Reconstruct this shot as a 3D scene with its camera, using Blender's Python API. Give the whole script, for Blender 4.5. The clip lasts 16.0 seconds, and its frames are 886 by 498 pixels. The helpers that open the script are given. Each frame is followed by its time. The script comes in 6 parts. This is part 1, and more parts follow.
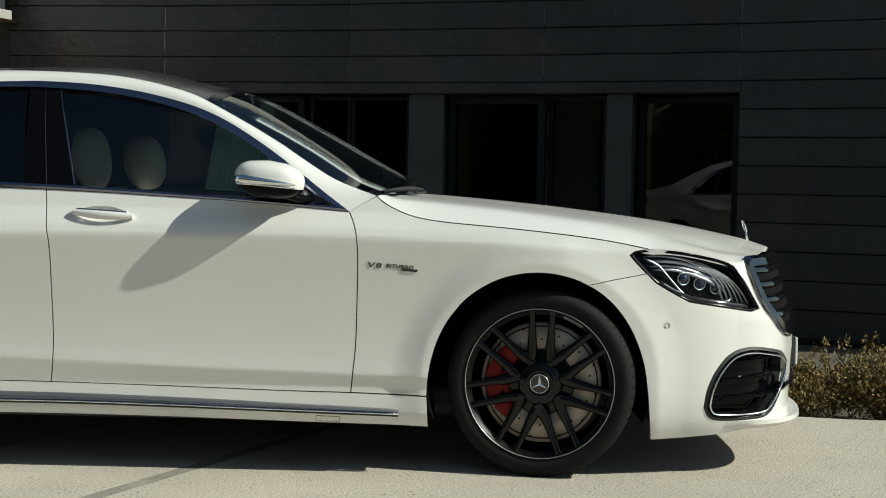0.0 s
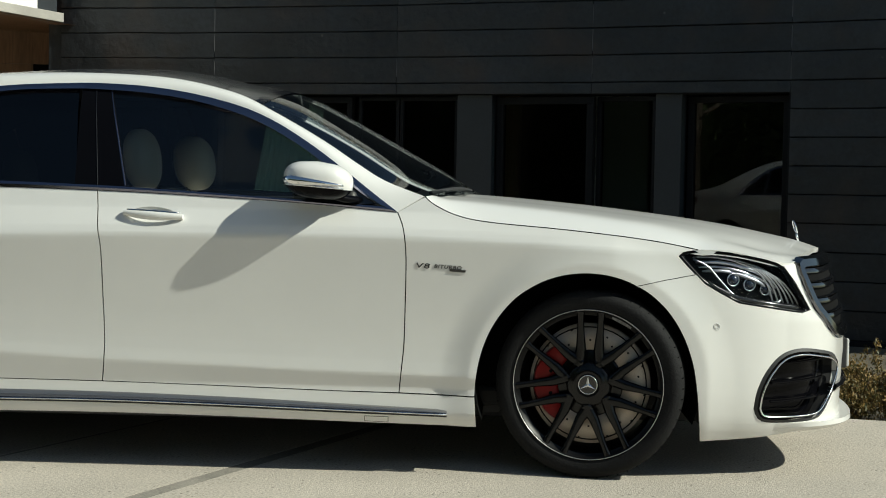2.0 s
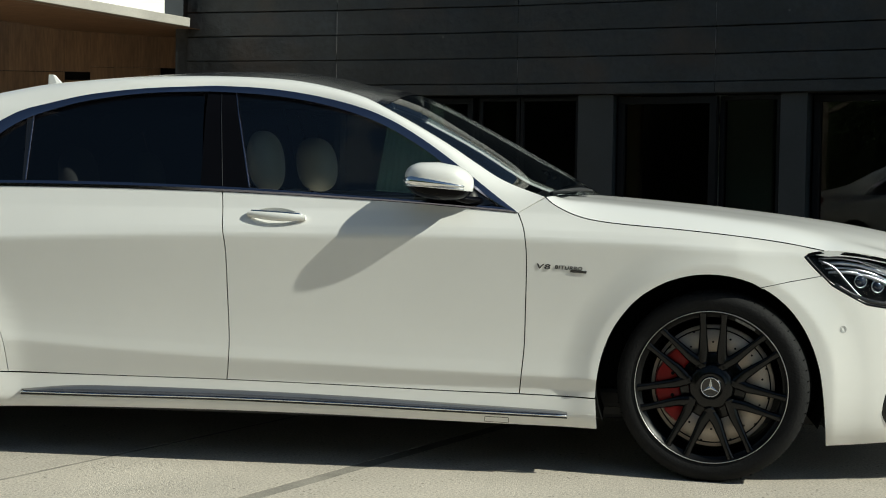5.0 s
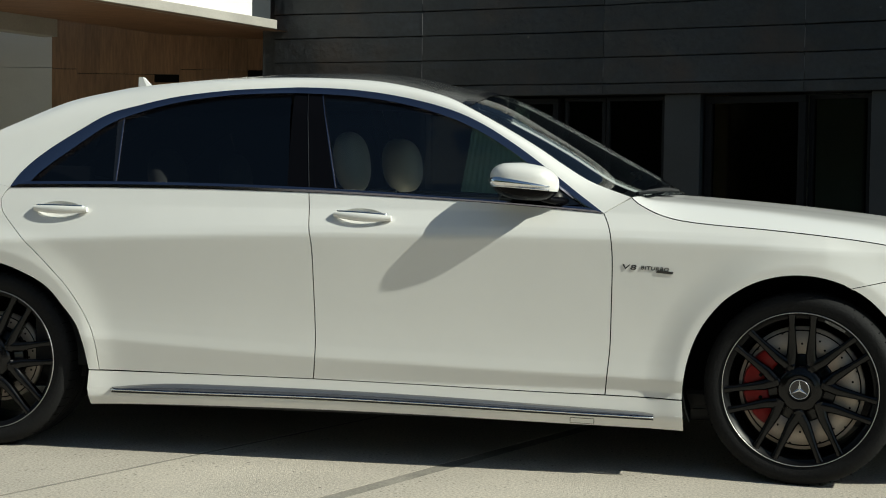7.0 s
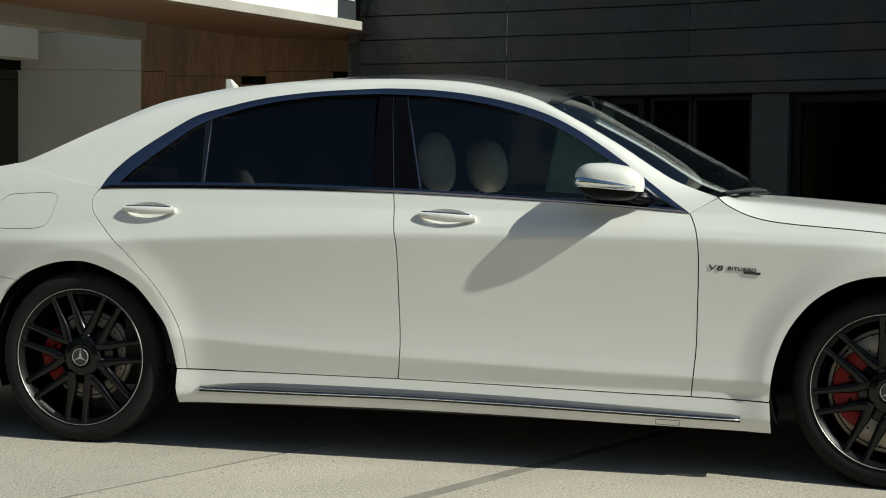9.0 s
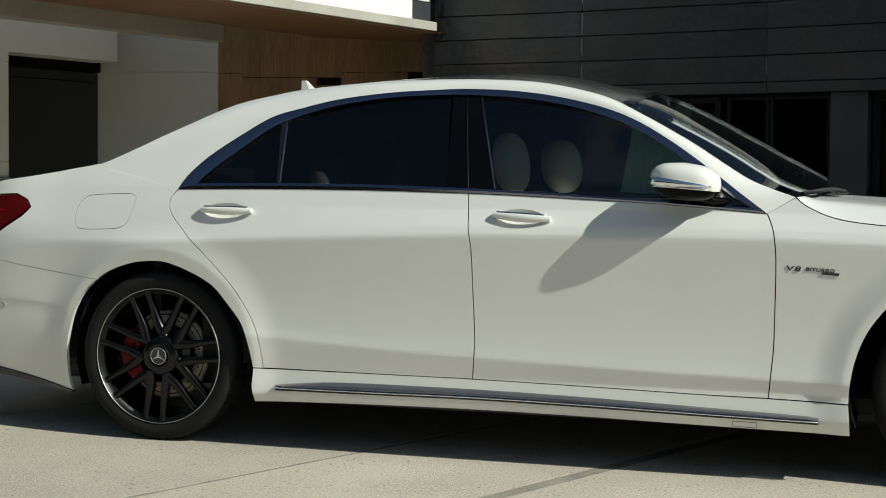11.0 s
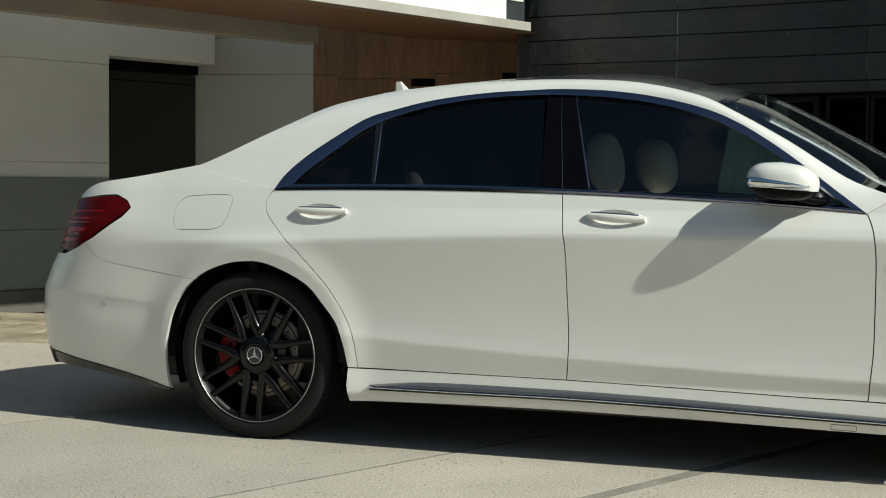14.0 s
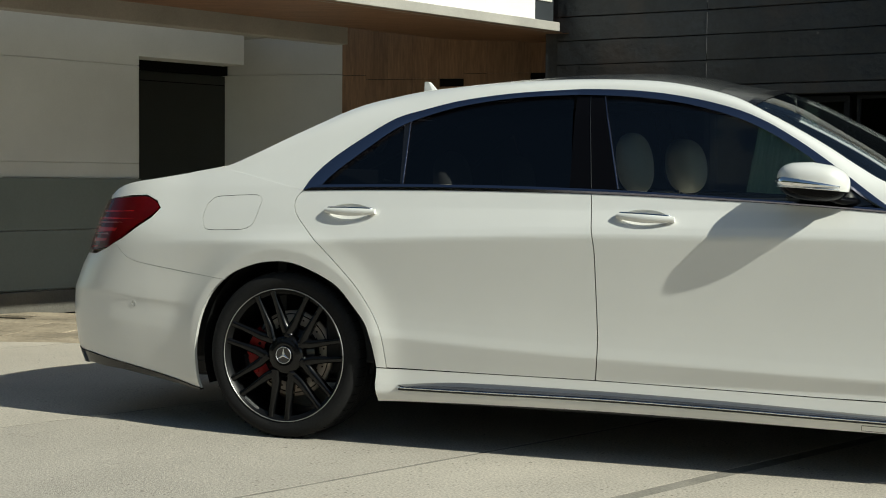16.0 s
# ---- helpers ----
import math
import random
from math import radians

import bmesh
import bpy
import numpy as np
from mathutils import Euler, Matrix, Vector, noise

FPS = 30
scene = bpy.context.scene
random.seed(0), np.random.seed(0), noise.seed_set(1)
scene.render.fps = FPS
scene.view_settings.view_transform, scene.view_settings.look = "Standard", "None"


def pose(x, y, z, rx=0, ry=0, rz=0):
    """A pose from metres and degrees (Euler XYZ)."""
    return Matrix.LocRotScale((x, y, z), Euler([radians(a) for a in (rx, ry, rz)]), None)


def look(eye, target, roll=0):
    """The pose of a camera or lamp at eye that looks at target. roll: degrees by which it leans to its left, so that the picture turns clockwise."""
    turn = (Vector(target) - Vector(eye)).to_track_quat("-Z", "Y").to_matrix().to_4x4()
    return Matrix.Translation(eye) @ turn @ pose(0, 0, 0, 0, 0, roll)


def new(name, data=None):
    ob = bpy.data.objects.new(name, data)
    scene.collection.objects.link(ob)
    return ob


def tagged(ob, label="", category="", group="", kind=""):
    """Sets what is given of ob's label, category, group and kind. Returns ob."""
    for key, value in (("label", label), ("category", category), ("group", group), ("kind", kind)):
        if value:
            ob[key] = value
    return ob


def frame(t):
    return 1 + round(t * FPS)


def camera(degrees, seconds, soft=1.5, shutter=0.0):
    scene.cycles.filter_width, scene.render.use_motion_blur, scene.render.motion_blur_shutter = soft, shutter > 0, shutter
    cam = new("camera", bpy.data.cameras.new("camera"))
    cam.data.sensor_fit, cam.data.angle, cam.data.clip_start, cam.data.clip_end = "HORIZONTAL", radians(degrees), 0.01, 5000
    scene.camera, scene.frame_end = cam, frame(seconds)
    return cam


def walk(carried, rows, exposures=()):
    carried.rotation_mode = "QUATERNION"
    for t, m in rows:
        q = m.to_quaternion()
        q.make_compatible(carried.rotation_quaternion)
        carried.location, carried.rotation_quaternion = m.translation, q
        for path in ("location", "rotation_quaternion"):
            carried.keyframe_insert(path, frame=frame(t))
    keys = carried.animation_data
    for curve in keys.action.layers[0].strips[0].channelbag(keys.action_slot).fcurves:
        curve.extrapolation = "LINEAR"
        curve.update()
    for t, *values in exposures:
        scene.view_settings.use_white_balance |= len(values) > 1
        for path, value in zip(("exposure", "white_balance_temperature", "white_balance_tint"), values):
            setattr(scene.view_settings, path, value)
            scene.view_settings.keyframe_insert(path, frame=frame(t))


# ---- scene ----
# ---- camera: stands on one spot and pans to the left ----
EYE = (2.847, -5.443, 1.076)
cam = camera(33.5, 16.0, soft=1.0)
PAN = [  # seconds, yaw, pitch, roll
    (0, 0.553, -2.4, -1.082), (0.5, 0.725, -2.397, -1.081), (1, 1.215, -2.401, -1.068), (1.5, 1.7, -2.404, -1.055),
    (2, 2.429, -2.412, -1.032), (2.5, 3.089, -2.419, -1.012), (3, 3.955, -2.429, -0.983), (3.5, 4.605, -2.435, -0.963),
    (4, 5.479, -2.445, -0.933), (6.5, 9.512, -2.483, -0.797), (7, 10.424, -2.491, -0.765), (7.5, 11.187, -2.497, -0.739),
    (8, 12.13, -2.504, -0.705), (8.5, 12.86, -2.509, -0.68), (9, 13.712, -2.515, -0.65), (11.5, 17.288, -2.533, -0.526),
    (12, 17.948, -2.535, -0.503), (12.5, 18.45, -2.536, -0.487), (13, 19.087, -2.538, -0.466), (13.5, 19.619, -2.539, -0.448),
    (14, 20.258, -2.541, -0.426), (14.5, 20.662, -2.541, -0.415), (15, 21.058, -2.542, -0.403), (15.5, 21.29, -2.541, -0.399),
    (16, 21.371, -2.54, -0.402),
]
walk(cam, [(t, pose(*EYE, 90 + pitch, roll, yaw)) for t, yaw, pitch, roll in PAN], exposures=[(0, 0.0, 6480, -2.0), (16, 0.0, 6480, -2.0)])

# ---- light: a clear day, low-ish sun ahead of the car ----
TO_SUN = Vector((0.47, -0.118, 0.388)).normalized()
world = bpy.data.worlds.new("sky")
scene.world = world
world.use_nodes = True
wn = world.node_tree.nodes
sky = wn.new("ShaderNodeTexSky")
sky.sky_type = "NISHITA"
sky.sun_disc = False
sky.sun_elevation = math.asin(TO_SUN.z)
sky.sun_rotation = math.atan2(TO_SUN.x, TO_SUN.y)
sky.air_density, sky.dust_density, sky.ozone_density = 1.0, 0.6, 1.0
world.node_tree.links.new(sky.outputs[0], wn["Background"].inputs[0])
wn["Background"].inputs[1].default_value = 0.072
sun_data = bpy.data.lights.new("sun", "SUN")
sun_data.energy, sun_data.angle, sun_data.color = 5.2, radians(0.53), (1.0, 0.95, 0.87)
sun = new("sun", sun_data)
sun.matrix_world = look((20 * TO_SUN.x, 20 * TO_SUN.y, 20 * TO_SUN.z), (0, 0, 0))


# ---- materials ----
def material(name, color, rough=0.5, metal=0.0, grain=0.0, grain_scale=60.0, stain=0.0, stain_scale=1.5, bump=0.0, bump_scale=200.0,
             coat=0.0, vary=0.0, spec=0.5, stretch=(1, 1, 1), coat_rough=0.03):
    """A surface with two scales of variation in colour and roughness, and fine relief."""
    m = bpy.data.materials.new(name)
    m.use_nodes = True
    nt = m.node_tree
    n, l = nt.nodes, nt.links
    p = n["Principled BSDF"]
    p.inputs["Metallic"].default_value = metal
    p.inputs["Roughness"].default_value = rough
    p.inputs["Coat Weight"].default_value = coat
    p.inputs["Coat Roughness"].default_value = coat_rough
    p.inputs["Specular IOR Level"].default_value = spec
    tex = n.new("ShaderNodeTexCoord")
    mp = n.new("ShaderNodeMapping")
    mp.inputs["Scale"].default_value = stretch
    l.new(tex.outputs["Object"], mp.inputs[0])
    rgb = n.new("ShaderNodeRGB")
    rgb.outputs[0].default_value = (*color, 1)
    out = rgb.outputs[0]

    def darker(out, scale, amount, detail, source):
        t = n.new("ShaderNodeTexNoise")
        t.inputs["Scale"].default_value, t.inputs["Detail"].default_value, t.inputs["Roughness"].default_value = scale, detail, 0.6
        l.new(source, t.inputs["Vector"])
        r = n.new("ShaderNodeMapRange")
        r.inputs[1].default_value, r.inputs[2].default_value = 0.3, 0.7
        r.inputs[3].default_value, r.inputs[4].default_value = 1 - amount, 1 + amount * 0.6
        l.new(t.outputs[0], r.inputs[0])
        mix = n.new("ShaderNodeMix")
        mix.data_type, mix.blend_type = "RGBA", "MULTIPLY"
        mix.inputs[0].default_value = 1
        l.new(out, mix.inputs[6])
        l.new(r.outputs[0], mix.inputs[7])
        return mix.outputs[2]

    if stain:
        out = darker(out, stain_scale, stain, 5, mp.outputs[0])
    if grain:
        out = darker(out, grain_scale, grain, 8, mp.outputs[0])
    if vary:
        info = n.new("ShaderNodeObjectInfo")
        r = n.new("ShaderNodeMapRange")
        r.inputs[3].default_value, r.inputs[4].default_value = 1 - vary, 1 + vary
        l.new(info.outputs["Random"], r.inputs[0])
        mix = n.new("ShaderNodeMix")
        mix.data_type, mix.blend_type = "RGBA", "MULTIPLY"
        mix.inputs[0].default_value = 1
        l.new(out, mix.inputs[6])
        l.new(r.outputs[0], mix.inputs[7])
        out = mix.outputs[2]
    l.new(out, p.inputs["Base Color"])
    if bump:
        t = n.new("ShaderNodeTexNoise")
        t.inputs["Scale"].default_value, t.inputs["Detail"].default_value = bump_scale, 6
        l.new(mp.outputs[0], t.inputs["Vector"])
        b = n.new("ShaderNodeBump")
        b.inputs["Strength"].default_value, b.inputs["Distance"].default_value = bump, 0.02
        l.new(t.outputs[0], b.inputs["Height"])
        l.new(b.outputs[0], p.inputs["Normal"])
    return m


def glass(name, tint, gloss_rough=0.0, ior=1.5):
    """A thin pane: tinted see-through with a mirror-like gloss by Fresnel."""
    m = bpy.data.materials.new(name)
    m.use_nodes = True
    n, l = m.node_tree.nodes, m.node_tree.links
    n.remove(n["Principled BSDF"])
    clear = n.new("ShaderNodeBsdfTransparent")
    clear.inputs[0].default_value = (*tint, 1)
    gloss = n.new("ShaderNodeBsdfGlossy")
    gloss.inputs["Roughness"].default_value = gloss_rough
    f0 = ((ior - 1) / (ior + 1)) ** 2
    lw = n.new("ShaderNodeLayerWeight")
    lw.inputs["Blend"].default_value = 0.5
    steep = n.new("ShaderNodeMath")
    steep.operation, steep.inputs[1].default_value = "POWER", 5.0
    fr = n.new("ShaderNodeMath")
    fr.operation, fr.inputs[1].default_value, fr.inputs[2].default_value = "MULTIPLY_ADD", 1 - f0, f0
    l.new(lw.outputs["Facing"], steep.inputs[0])
    l.new(steep.outputs[0], fr.inputs[0])
    mix = n.new("ShaderNodeMixShader")
    l.new(fr.outputs[0], mix.inputs[0])
    l.new(clear.outputs[0], mix.inputs[1])
    l.new(gloss.outputs[0], mix.inputs[2])
    l.new(mix.outputs[0], n["Material Output"].inputs[0])
    return m


PAINT = material("pearl_white_paint", (0.745, 0.737, 0.708), 0.34, 0.06, coat=0.7, stain=0.02, stain_scale=3, bump=0.008, bump_scale=900)
GAP = material("dark_cavity", (0.008, 0.008, 0.008), 0.9, spec=0.05, grain=0.2)
CHROME = material("chrome", (0.85, 0.86, 0.88), 0.08, 1.0, stain=0.04, stain_scale=4)
CHROME_SATIN = material("satin_chrome", (0.62, 0.63, 0.66), 0.22, 1.0, stain=0.05, stain_scale=4)
GLOSS_BLACK = material("gloss_black_plastic", (0.008, 0.008, 0.009), 0.12, coat=0.5, stain=0.1, stain_scale=6)
MATT_BLACK = material("matt_black_plastic", (0.02, 0.02, 0.021), 0.6, grain=0.2, grain_scale=300)
RIM_BLACK = material("satin_black_alloy", (0.003, 0.003, 0.0035), 0.2, coat=0.0, spec=0.34, stain=0.15, stain_scale=8)
RIM_EDGE = material("turned_alloy", (0.55, 0.55, 0.54), 0.42, 1.0, grain=0.08, grain_scale=400)
RUBBER = material("tyre_rubber", (0.012, 0.012, 0.0125), 0.75, spec=0.18, grain=0.25, grain_scale=90, stain=0.2, stain_scale=7, bump=0.15, bump_scale=120)
DISC = material("brake_disc_steel", (0.50, 0.43, 0.36), 0.5, 0.35, spec=0.3, grain=0.1, grain_scale=300)
RED = material("red_caliper_paint", (0.19, 0.004, 0.005), 0.35, spec=0.2, coat=0.0, stain=0.12, stain_scale=9)
RED_LENS = material("red_lamp_plastic", (0.30, 0.004, 0.006), 0.2, coat=0.05, stain=0.3, stain_scale=14)
LAMP_BAND = material("milky_red_lamp_plastic", (0.26, 0.07, 0.07), 0.25, coat=0.05, stain=0.3, stain_scale=14)
RED_DARK = material("dark_red_lamp_plastic", (0.075, 0.0015, 0.003), 0.15, spec=0.25, coat=0.0, stain=0.2, stain_scale=14)
BEIGE = material("beige_leather", (0.58, 0.53, 0.44), 0.55, stain=0.1, stain_scale=5, grain=0.08, grain_scale=180, bump=0.1, bump_scale=300)
RIM_SATIN = material("satin_black_rim_barrel", (0.004, 0.004, 0.0045), 0.38, spec=0.2, stain=0.15, stain_scale=8)
CABIN = material("dark_cabin_lining", (0.012, 0.012, 0.013), 0.8, grain=0.2, grain_scale=150)
GLASS_FRONT = glass("tinted_car_glass", (0.42, 0.48, 0.50), 0.0, 1.68)
GLASS_REAR = glass("privacy_car_glass", (0.045, 0.052, 0.064), 0.0, 1.6)
GLASS_FAR = glass("far_side_glass", (0.42, 0.49, 0.48), 0.0, 1.3)
GLASS_PRIVACY = glass("far_privacy_glass", (0.045, 0.052, 0.064), 0.0, 1.08)
GLASS_SCREEN = glass("windscreen_glass", (0.60, 0.66, 0.66))
GLASS_LAMP = glass("clear_lamp_lens", (0.86, 0.88, 0.90), 0.0, 1.16)
ROOF_GLASS = material("black_roof_glass", (0.018, 0.018, 0.018), 0.22, spec=0.35, coat=0.0, stain=0.1, stain_scale=5)
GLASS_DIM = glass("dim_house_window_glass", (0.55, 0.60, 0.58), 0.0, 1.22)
# clearer copy of the house glass, so the added pale sheet shows through
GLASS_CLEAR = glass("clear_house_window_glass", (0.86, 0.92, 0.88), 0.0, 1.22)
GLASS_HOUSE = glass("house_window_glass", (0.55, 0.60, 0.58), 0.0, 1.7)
SLATE = material("dark_slate", (0.019, 0.0222, 0.0262), 0.46, stain=0.4, stain_scale=2.2, grain=0.35, grain_scale=26, bump=0.75, bump_scale=9, vary=0.3, spec=0.62)
st = SLATE.node_tree
patch = st.nodes.new("ShaderNodeTexNoise")
patch.inputs["Scale"].default_value, patch.inputs["Detail"].default_value = 1.7, 6
where = st.nodes.new("ShaderNodeMapRange")
where.inputs[1].default_value, where.inputs[2].default_value, where.inputs[4].default_value = 0.52, 0.72, 0.75
rusty = st.nodes.new("ShaderNodeMix")
rusty.data_type = "RGBA"
rusty.inputs[7].default_value = (0.046, 0.030, 0.022, 1)
chips = st.nodes.new("ShaderNodeTexVoronoi")
chips.inputs["Scale"].default_value = 3.1
small = st.nodes.new("ShaderNodeMapRange")
small.inputs[1].default_value, small.inputs[2].default_value, small.inputs[3].default_value, small.inputs[4].default_value = 0.020, 0.045, 0.8, 0.0
pale = st.nodes.new("ShaderNodeMix")
pale.data_type = "RGBA"
pale.inputs[7].default_value = (0.11, 0.105, 0.095, 1)
shade = st.nodes["Principled BSDF"].inputs["Base Color"].links[0].from_socket
st.links.new(st.nodes["Mapping"].outputs[0], patch.inputs["Vector"])
st.links.new(st.nodes["Mapping"].outputs[0], chips.inputs["Vector"])
st.links.new(patch.outputs[0], where.inputs[0])
st.links.new(where.outputs[0], rusty.inputs[0])
st.links.new(shade, rusty.inputs[6])
st.links.new(chips.outputs["Distance"], small.inputs[0])
st.links.new(small.outputs[0], pale.inputs[0])
st.links.new(rusty.outputs[2], pale.inputs[6])
st.links.new(pale.outputs[2], st.nodes["Principled BSDF"].inputs["Base Color"])
SLATE_BACK = material("slate_shadow_gap", (0.008, 0.008, 0.009), 0.9, grain=0.3)
FRAME_GREY = material("anthracite_window_frame", (0.034, 0.039, 0.045), 0.45, stain=0.12, stain_scale=3, grain=0.1)
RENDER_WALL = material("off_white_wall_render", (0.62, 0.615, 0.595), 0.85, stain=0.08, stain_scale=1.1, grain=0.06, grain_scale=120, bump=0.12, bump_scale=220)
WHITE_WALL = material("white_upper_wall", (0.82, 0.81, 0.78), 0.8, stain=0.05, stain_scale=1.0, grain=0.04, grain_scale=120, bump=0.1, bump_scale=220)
GREEN_PANEL = material("frosted_grey_green_panel", (0.165, 0.187, 0.178), 0.55, stain=0.10, stain_scale=1.3, grain=0.05, grain_scale=40)
WOOD = material("oiled_wood_panel", (0.25, 0.14, 0.075), 0.5, stain=0.22, stain_scale=2.0, grain=0.28, grain_scale=9, vary=0.14, stretch=(6, 6, 0.6))
SOFFIT_WOOD = material("wood_soffit", (0.27, 0.145, 0.085), 0.5, stain=0.3, stain_scale=2.0, grain=0.3, grain_scale=12, stretch=(1, 5, 1))
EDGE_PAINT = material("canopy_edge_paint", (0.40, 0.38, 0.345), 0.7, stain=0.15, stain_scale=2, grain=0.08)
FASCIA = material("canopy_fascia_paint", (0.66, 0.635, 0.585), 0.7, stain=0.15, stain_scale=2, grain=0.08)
# pale concrete darkened: the shade on the plinth is in the colour
PLINTH = material("shaded_plinth_concrete", (0.125, 0.117, 0.10), 0.9, stain=0.2, stain_scale=3, grain=0.15, bump=0.3, bump_scale=60)
CONCRETE = material("broomed_concrete", (0.505, 0.455, 0.385), 0.92, stain=0.12, stain_scale=1.3, grain=0.42, grain_scale=100, bump=0.4, bump_scale=230)
pit = CONCRETE.node_tree
pits = pit.nodes.new("ShaderNodeTexVoronoi")
pits.inputs["Scale"].default_value = 34
spread = pit.nodes.new("ShaderNodeMapRange")
spread.inputs[1].default_value, spread.inputs[2].default_value, spread.inputs[3].default_value, spread.inputs[4].default_value = 0.10, 0.22, 0.25, 1.0
fleck = pit.nodes.new("ShaderNodeMix")
fleck.data_type, fleck.blend_type = "RGBA", "MULTIPLY"
fleck.inputs[0].default_value = 1
shade = pit.nodes["Principled BSDF"].inputs["Base Color"].links[0].from_socket
pit.links.new(pit.nodes["Mapping"].outputs[0], pits.inputs["Vector"])
pit.links.new(pits.outputs["Distance"], spread.inputs[0])
pit.links.new(shade, fleck.inputs[6])
patch = pit.nodes.new("ShaderNodeTexNoise")
patch.inputs["Scale"].default_value, patch.inputs["Detail"].default_value = 3.2, 4
where = pit.nodes.new("ShaderNodeMapRange")
where.inputs[1].default_value, where.inputs[2].default_value = 0.46, 0.62
pit.links.new(pit.nodes["Mapping"].outputs[0], patch.inputs["Vector"])
pit.links.new(patch.outputs[0], where.inputs[0])
pit.links.new(where.outputs[0], fleck.inputs[0])
pit.links.new(spread.outputs[0], fleck.inputs[7])
pit.links.new(fleck.outputs[2], pit.nodes["Principled BSDF"].inputs["Base Color"])
CONCRETE_GREY = CONCRETE.copy()
CONCRETE_GREY.name = "greyer_broomed_concrete"
CONCRETE_GREY.node_tree.nodes["RGB"].outputs[0].default_value = (0.46, 0.416, 0.355, 1)
JOINT = material("joint_filler", (0.25, 0.23, 0.195), 0.95, stain=0.3, stain_scale=5, grain=0.3, grain_scale=90)
PAVER = material("weathered_paving_stone", (0.36, 0.30, 0.22), 0.9, stain=0.35, stain_scale=3, grain=0.3, grain_scale=30, bump=0.4, bump_scale=50, vary=0.2)
SOIL = material("garden_soil", (0.10, 0.085, 0.06), 1.0, stain=0.3, stain_scale=2, grain=0.35, grain_scale=30, bump=0.8, bump_scale=25)
GRASS_FAR = material("dry_lawn", (0.11, 0.12, 0.055), 1.0, stain=0.3, stain_scale=0.4, grain=0.35, grain_scale=15, bump=0.6, bump_scale=20)
BARK = material("bark", (0.10, 0.08, 0.06), 0.95, stain=0.3, stain_scale=4, grain=0.4, grain_scale=20, bump=0.6, bump_scale=30)


def leaf_material(name, a, b):
    m = material(name, a, 0.6)
    n, l = m.node_tree.nodes, m.node_tree.links
    g = n.new("ShaderNodeNewGeometry")
    mix = n.new("ShaderNodeMix")
    mix.data_type = "RGBA"
    mix.inputs[6].default_value, mix.inputs[7].default_value = (*a, 1), (*b, 1)
    l.new(g.outputs["Random Per Island"], mix.inputs[0])
    l.new(mix.outputs[2], n["Principled BSDF"].inputs["Base Color"])
    return m


LEAF_SHRUB = leaf_material("shrub_leaf", (0.052, 0.056, 0.012), (0.24, 0.145, 0.036))
# shade between the leaves, put into the colour of the hedge's heart
HEDGE_HEART = material("hedge_inner_shade", (0.018, 0.024, 0.011), 1.0, spec=0.1, stain=0.4, stain_scale=2, grain=0.4, grain_scale=12)
LEAF_TREE = leaf_material("tree_leaf", (0.030, 0.060, 0.016), (0.085, 0.125, 0.035))


# ---- building tools ----
def part(name, bm, mat, parent=None, label="", sharp=35):
    """One mesh object from a bmesh, under a thing or a part."""
    for e in bm.edges:
        e.smooth = not (len(e.link_faces) == 2 and e.calc_face_angle(0) > radians(sharp))
    boxy = len(bm.faces) <= 70
    for f in bm.faces:
        f.smooth = not boxy
    me = bpy.data.meshes.new(name)
    bm.to_mesh(me)
    bm.free()
    for mm in (mat if isinstance(mat, (list, tuple)) else [mat]):
        me.materials.append(mm)
    ob = new(name, me)
    if parent is not None:
        ob.parent = parent
    if label:
        tagged(ob, label)
    return ob


def thing(name, label, category, at=(0, 0, 0), group="", kind=""):
    ob = new(name)
    ob.empty_display_size = 0.2
    ob.location = at
    return tagged(ob, label, category, group, kind)


def box(bm, x0, x1, y0, y1, z0, z1, m=None, bevel=0.0):
    """Adds a box, bevelled if asked, turned by m."""
    r = bmesh.ops.create_cube(bm, size=1)
    vs = r["verts"]
    for v in vs:
        v.co = Vector(((x0 + x1) / 2 + v.co.x * (x1 - x0), (y0 + y1) / 2 + v.co.y * (y1 - y0), (z0 + z1) / 2 + v.co.z * (z1 - z0)))
    if bevel:
        es = list({e for v in vs for e in v.link_edges})
        r = bmesh.ops.bevel(bm, geom=es, offset=bevel, segments=2, affect="EDGES", profile=0.5)
        vs = list({v for f in r["faces"] for v in f.verts} | {v for v in vs if v.is_valid})
    if m is not None:
        for v in vs:
            v.co = m @ v.co
    return vs


def boxed(*a, **k):
    bm = bmesh.new()
    box(bm, *a, **k)
    return bm


def tube(bm, pts, radius, sides=8, closed=False, flat=1.0):
    """A round rod along points; flat squeezes it across its first side."""
    pts = [Vector(p) for p in pts]
    rings, n = [], len(pts)
    for i, p in enumerate(pts):
        a = pts[(i - 1) % n] if closed or i > 0 else p
        b = pts[(i + 1) % n] if closed or i < n - 1 else p
        d = (b - a).normalized()
        side = d.cross(Vector((0, 1, 0)) if abs(d.y) < 0.9 else Vector((0, 0, 1))).normalized()
        up = side.cross(d)
        r = radius(i / max(1, n - 1)) if callable(radius) else radius
        rings.append([bm.verts.new(p + side * (math.cos(k * math.tau / sides) * r * flat) + up * (math.sin(k * math.tau / sides) * r)) for k in range(sides)])
    for i in range(n if closed else n - 1):
        A, B = rings[i], rings[(i + 1) % n]
        for k in range(sides):
            bm.faces.new((A[k], A[(k + 1) % sides], B[(k + 1) % sides], B[k]))
    if not closed:
        bm.faces.new(rings[0][::-1])
        bm.faces.new(rings[-1])
    return bm


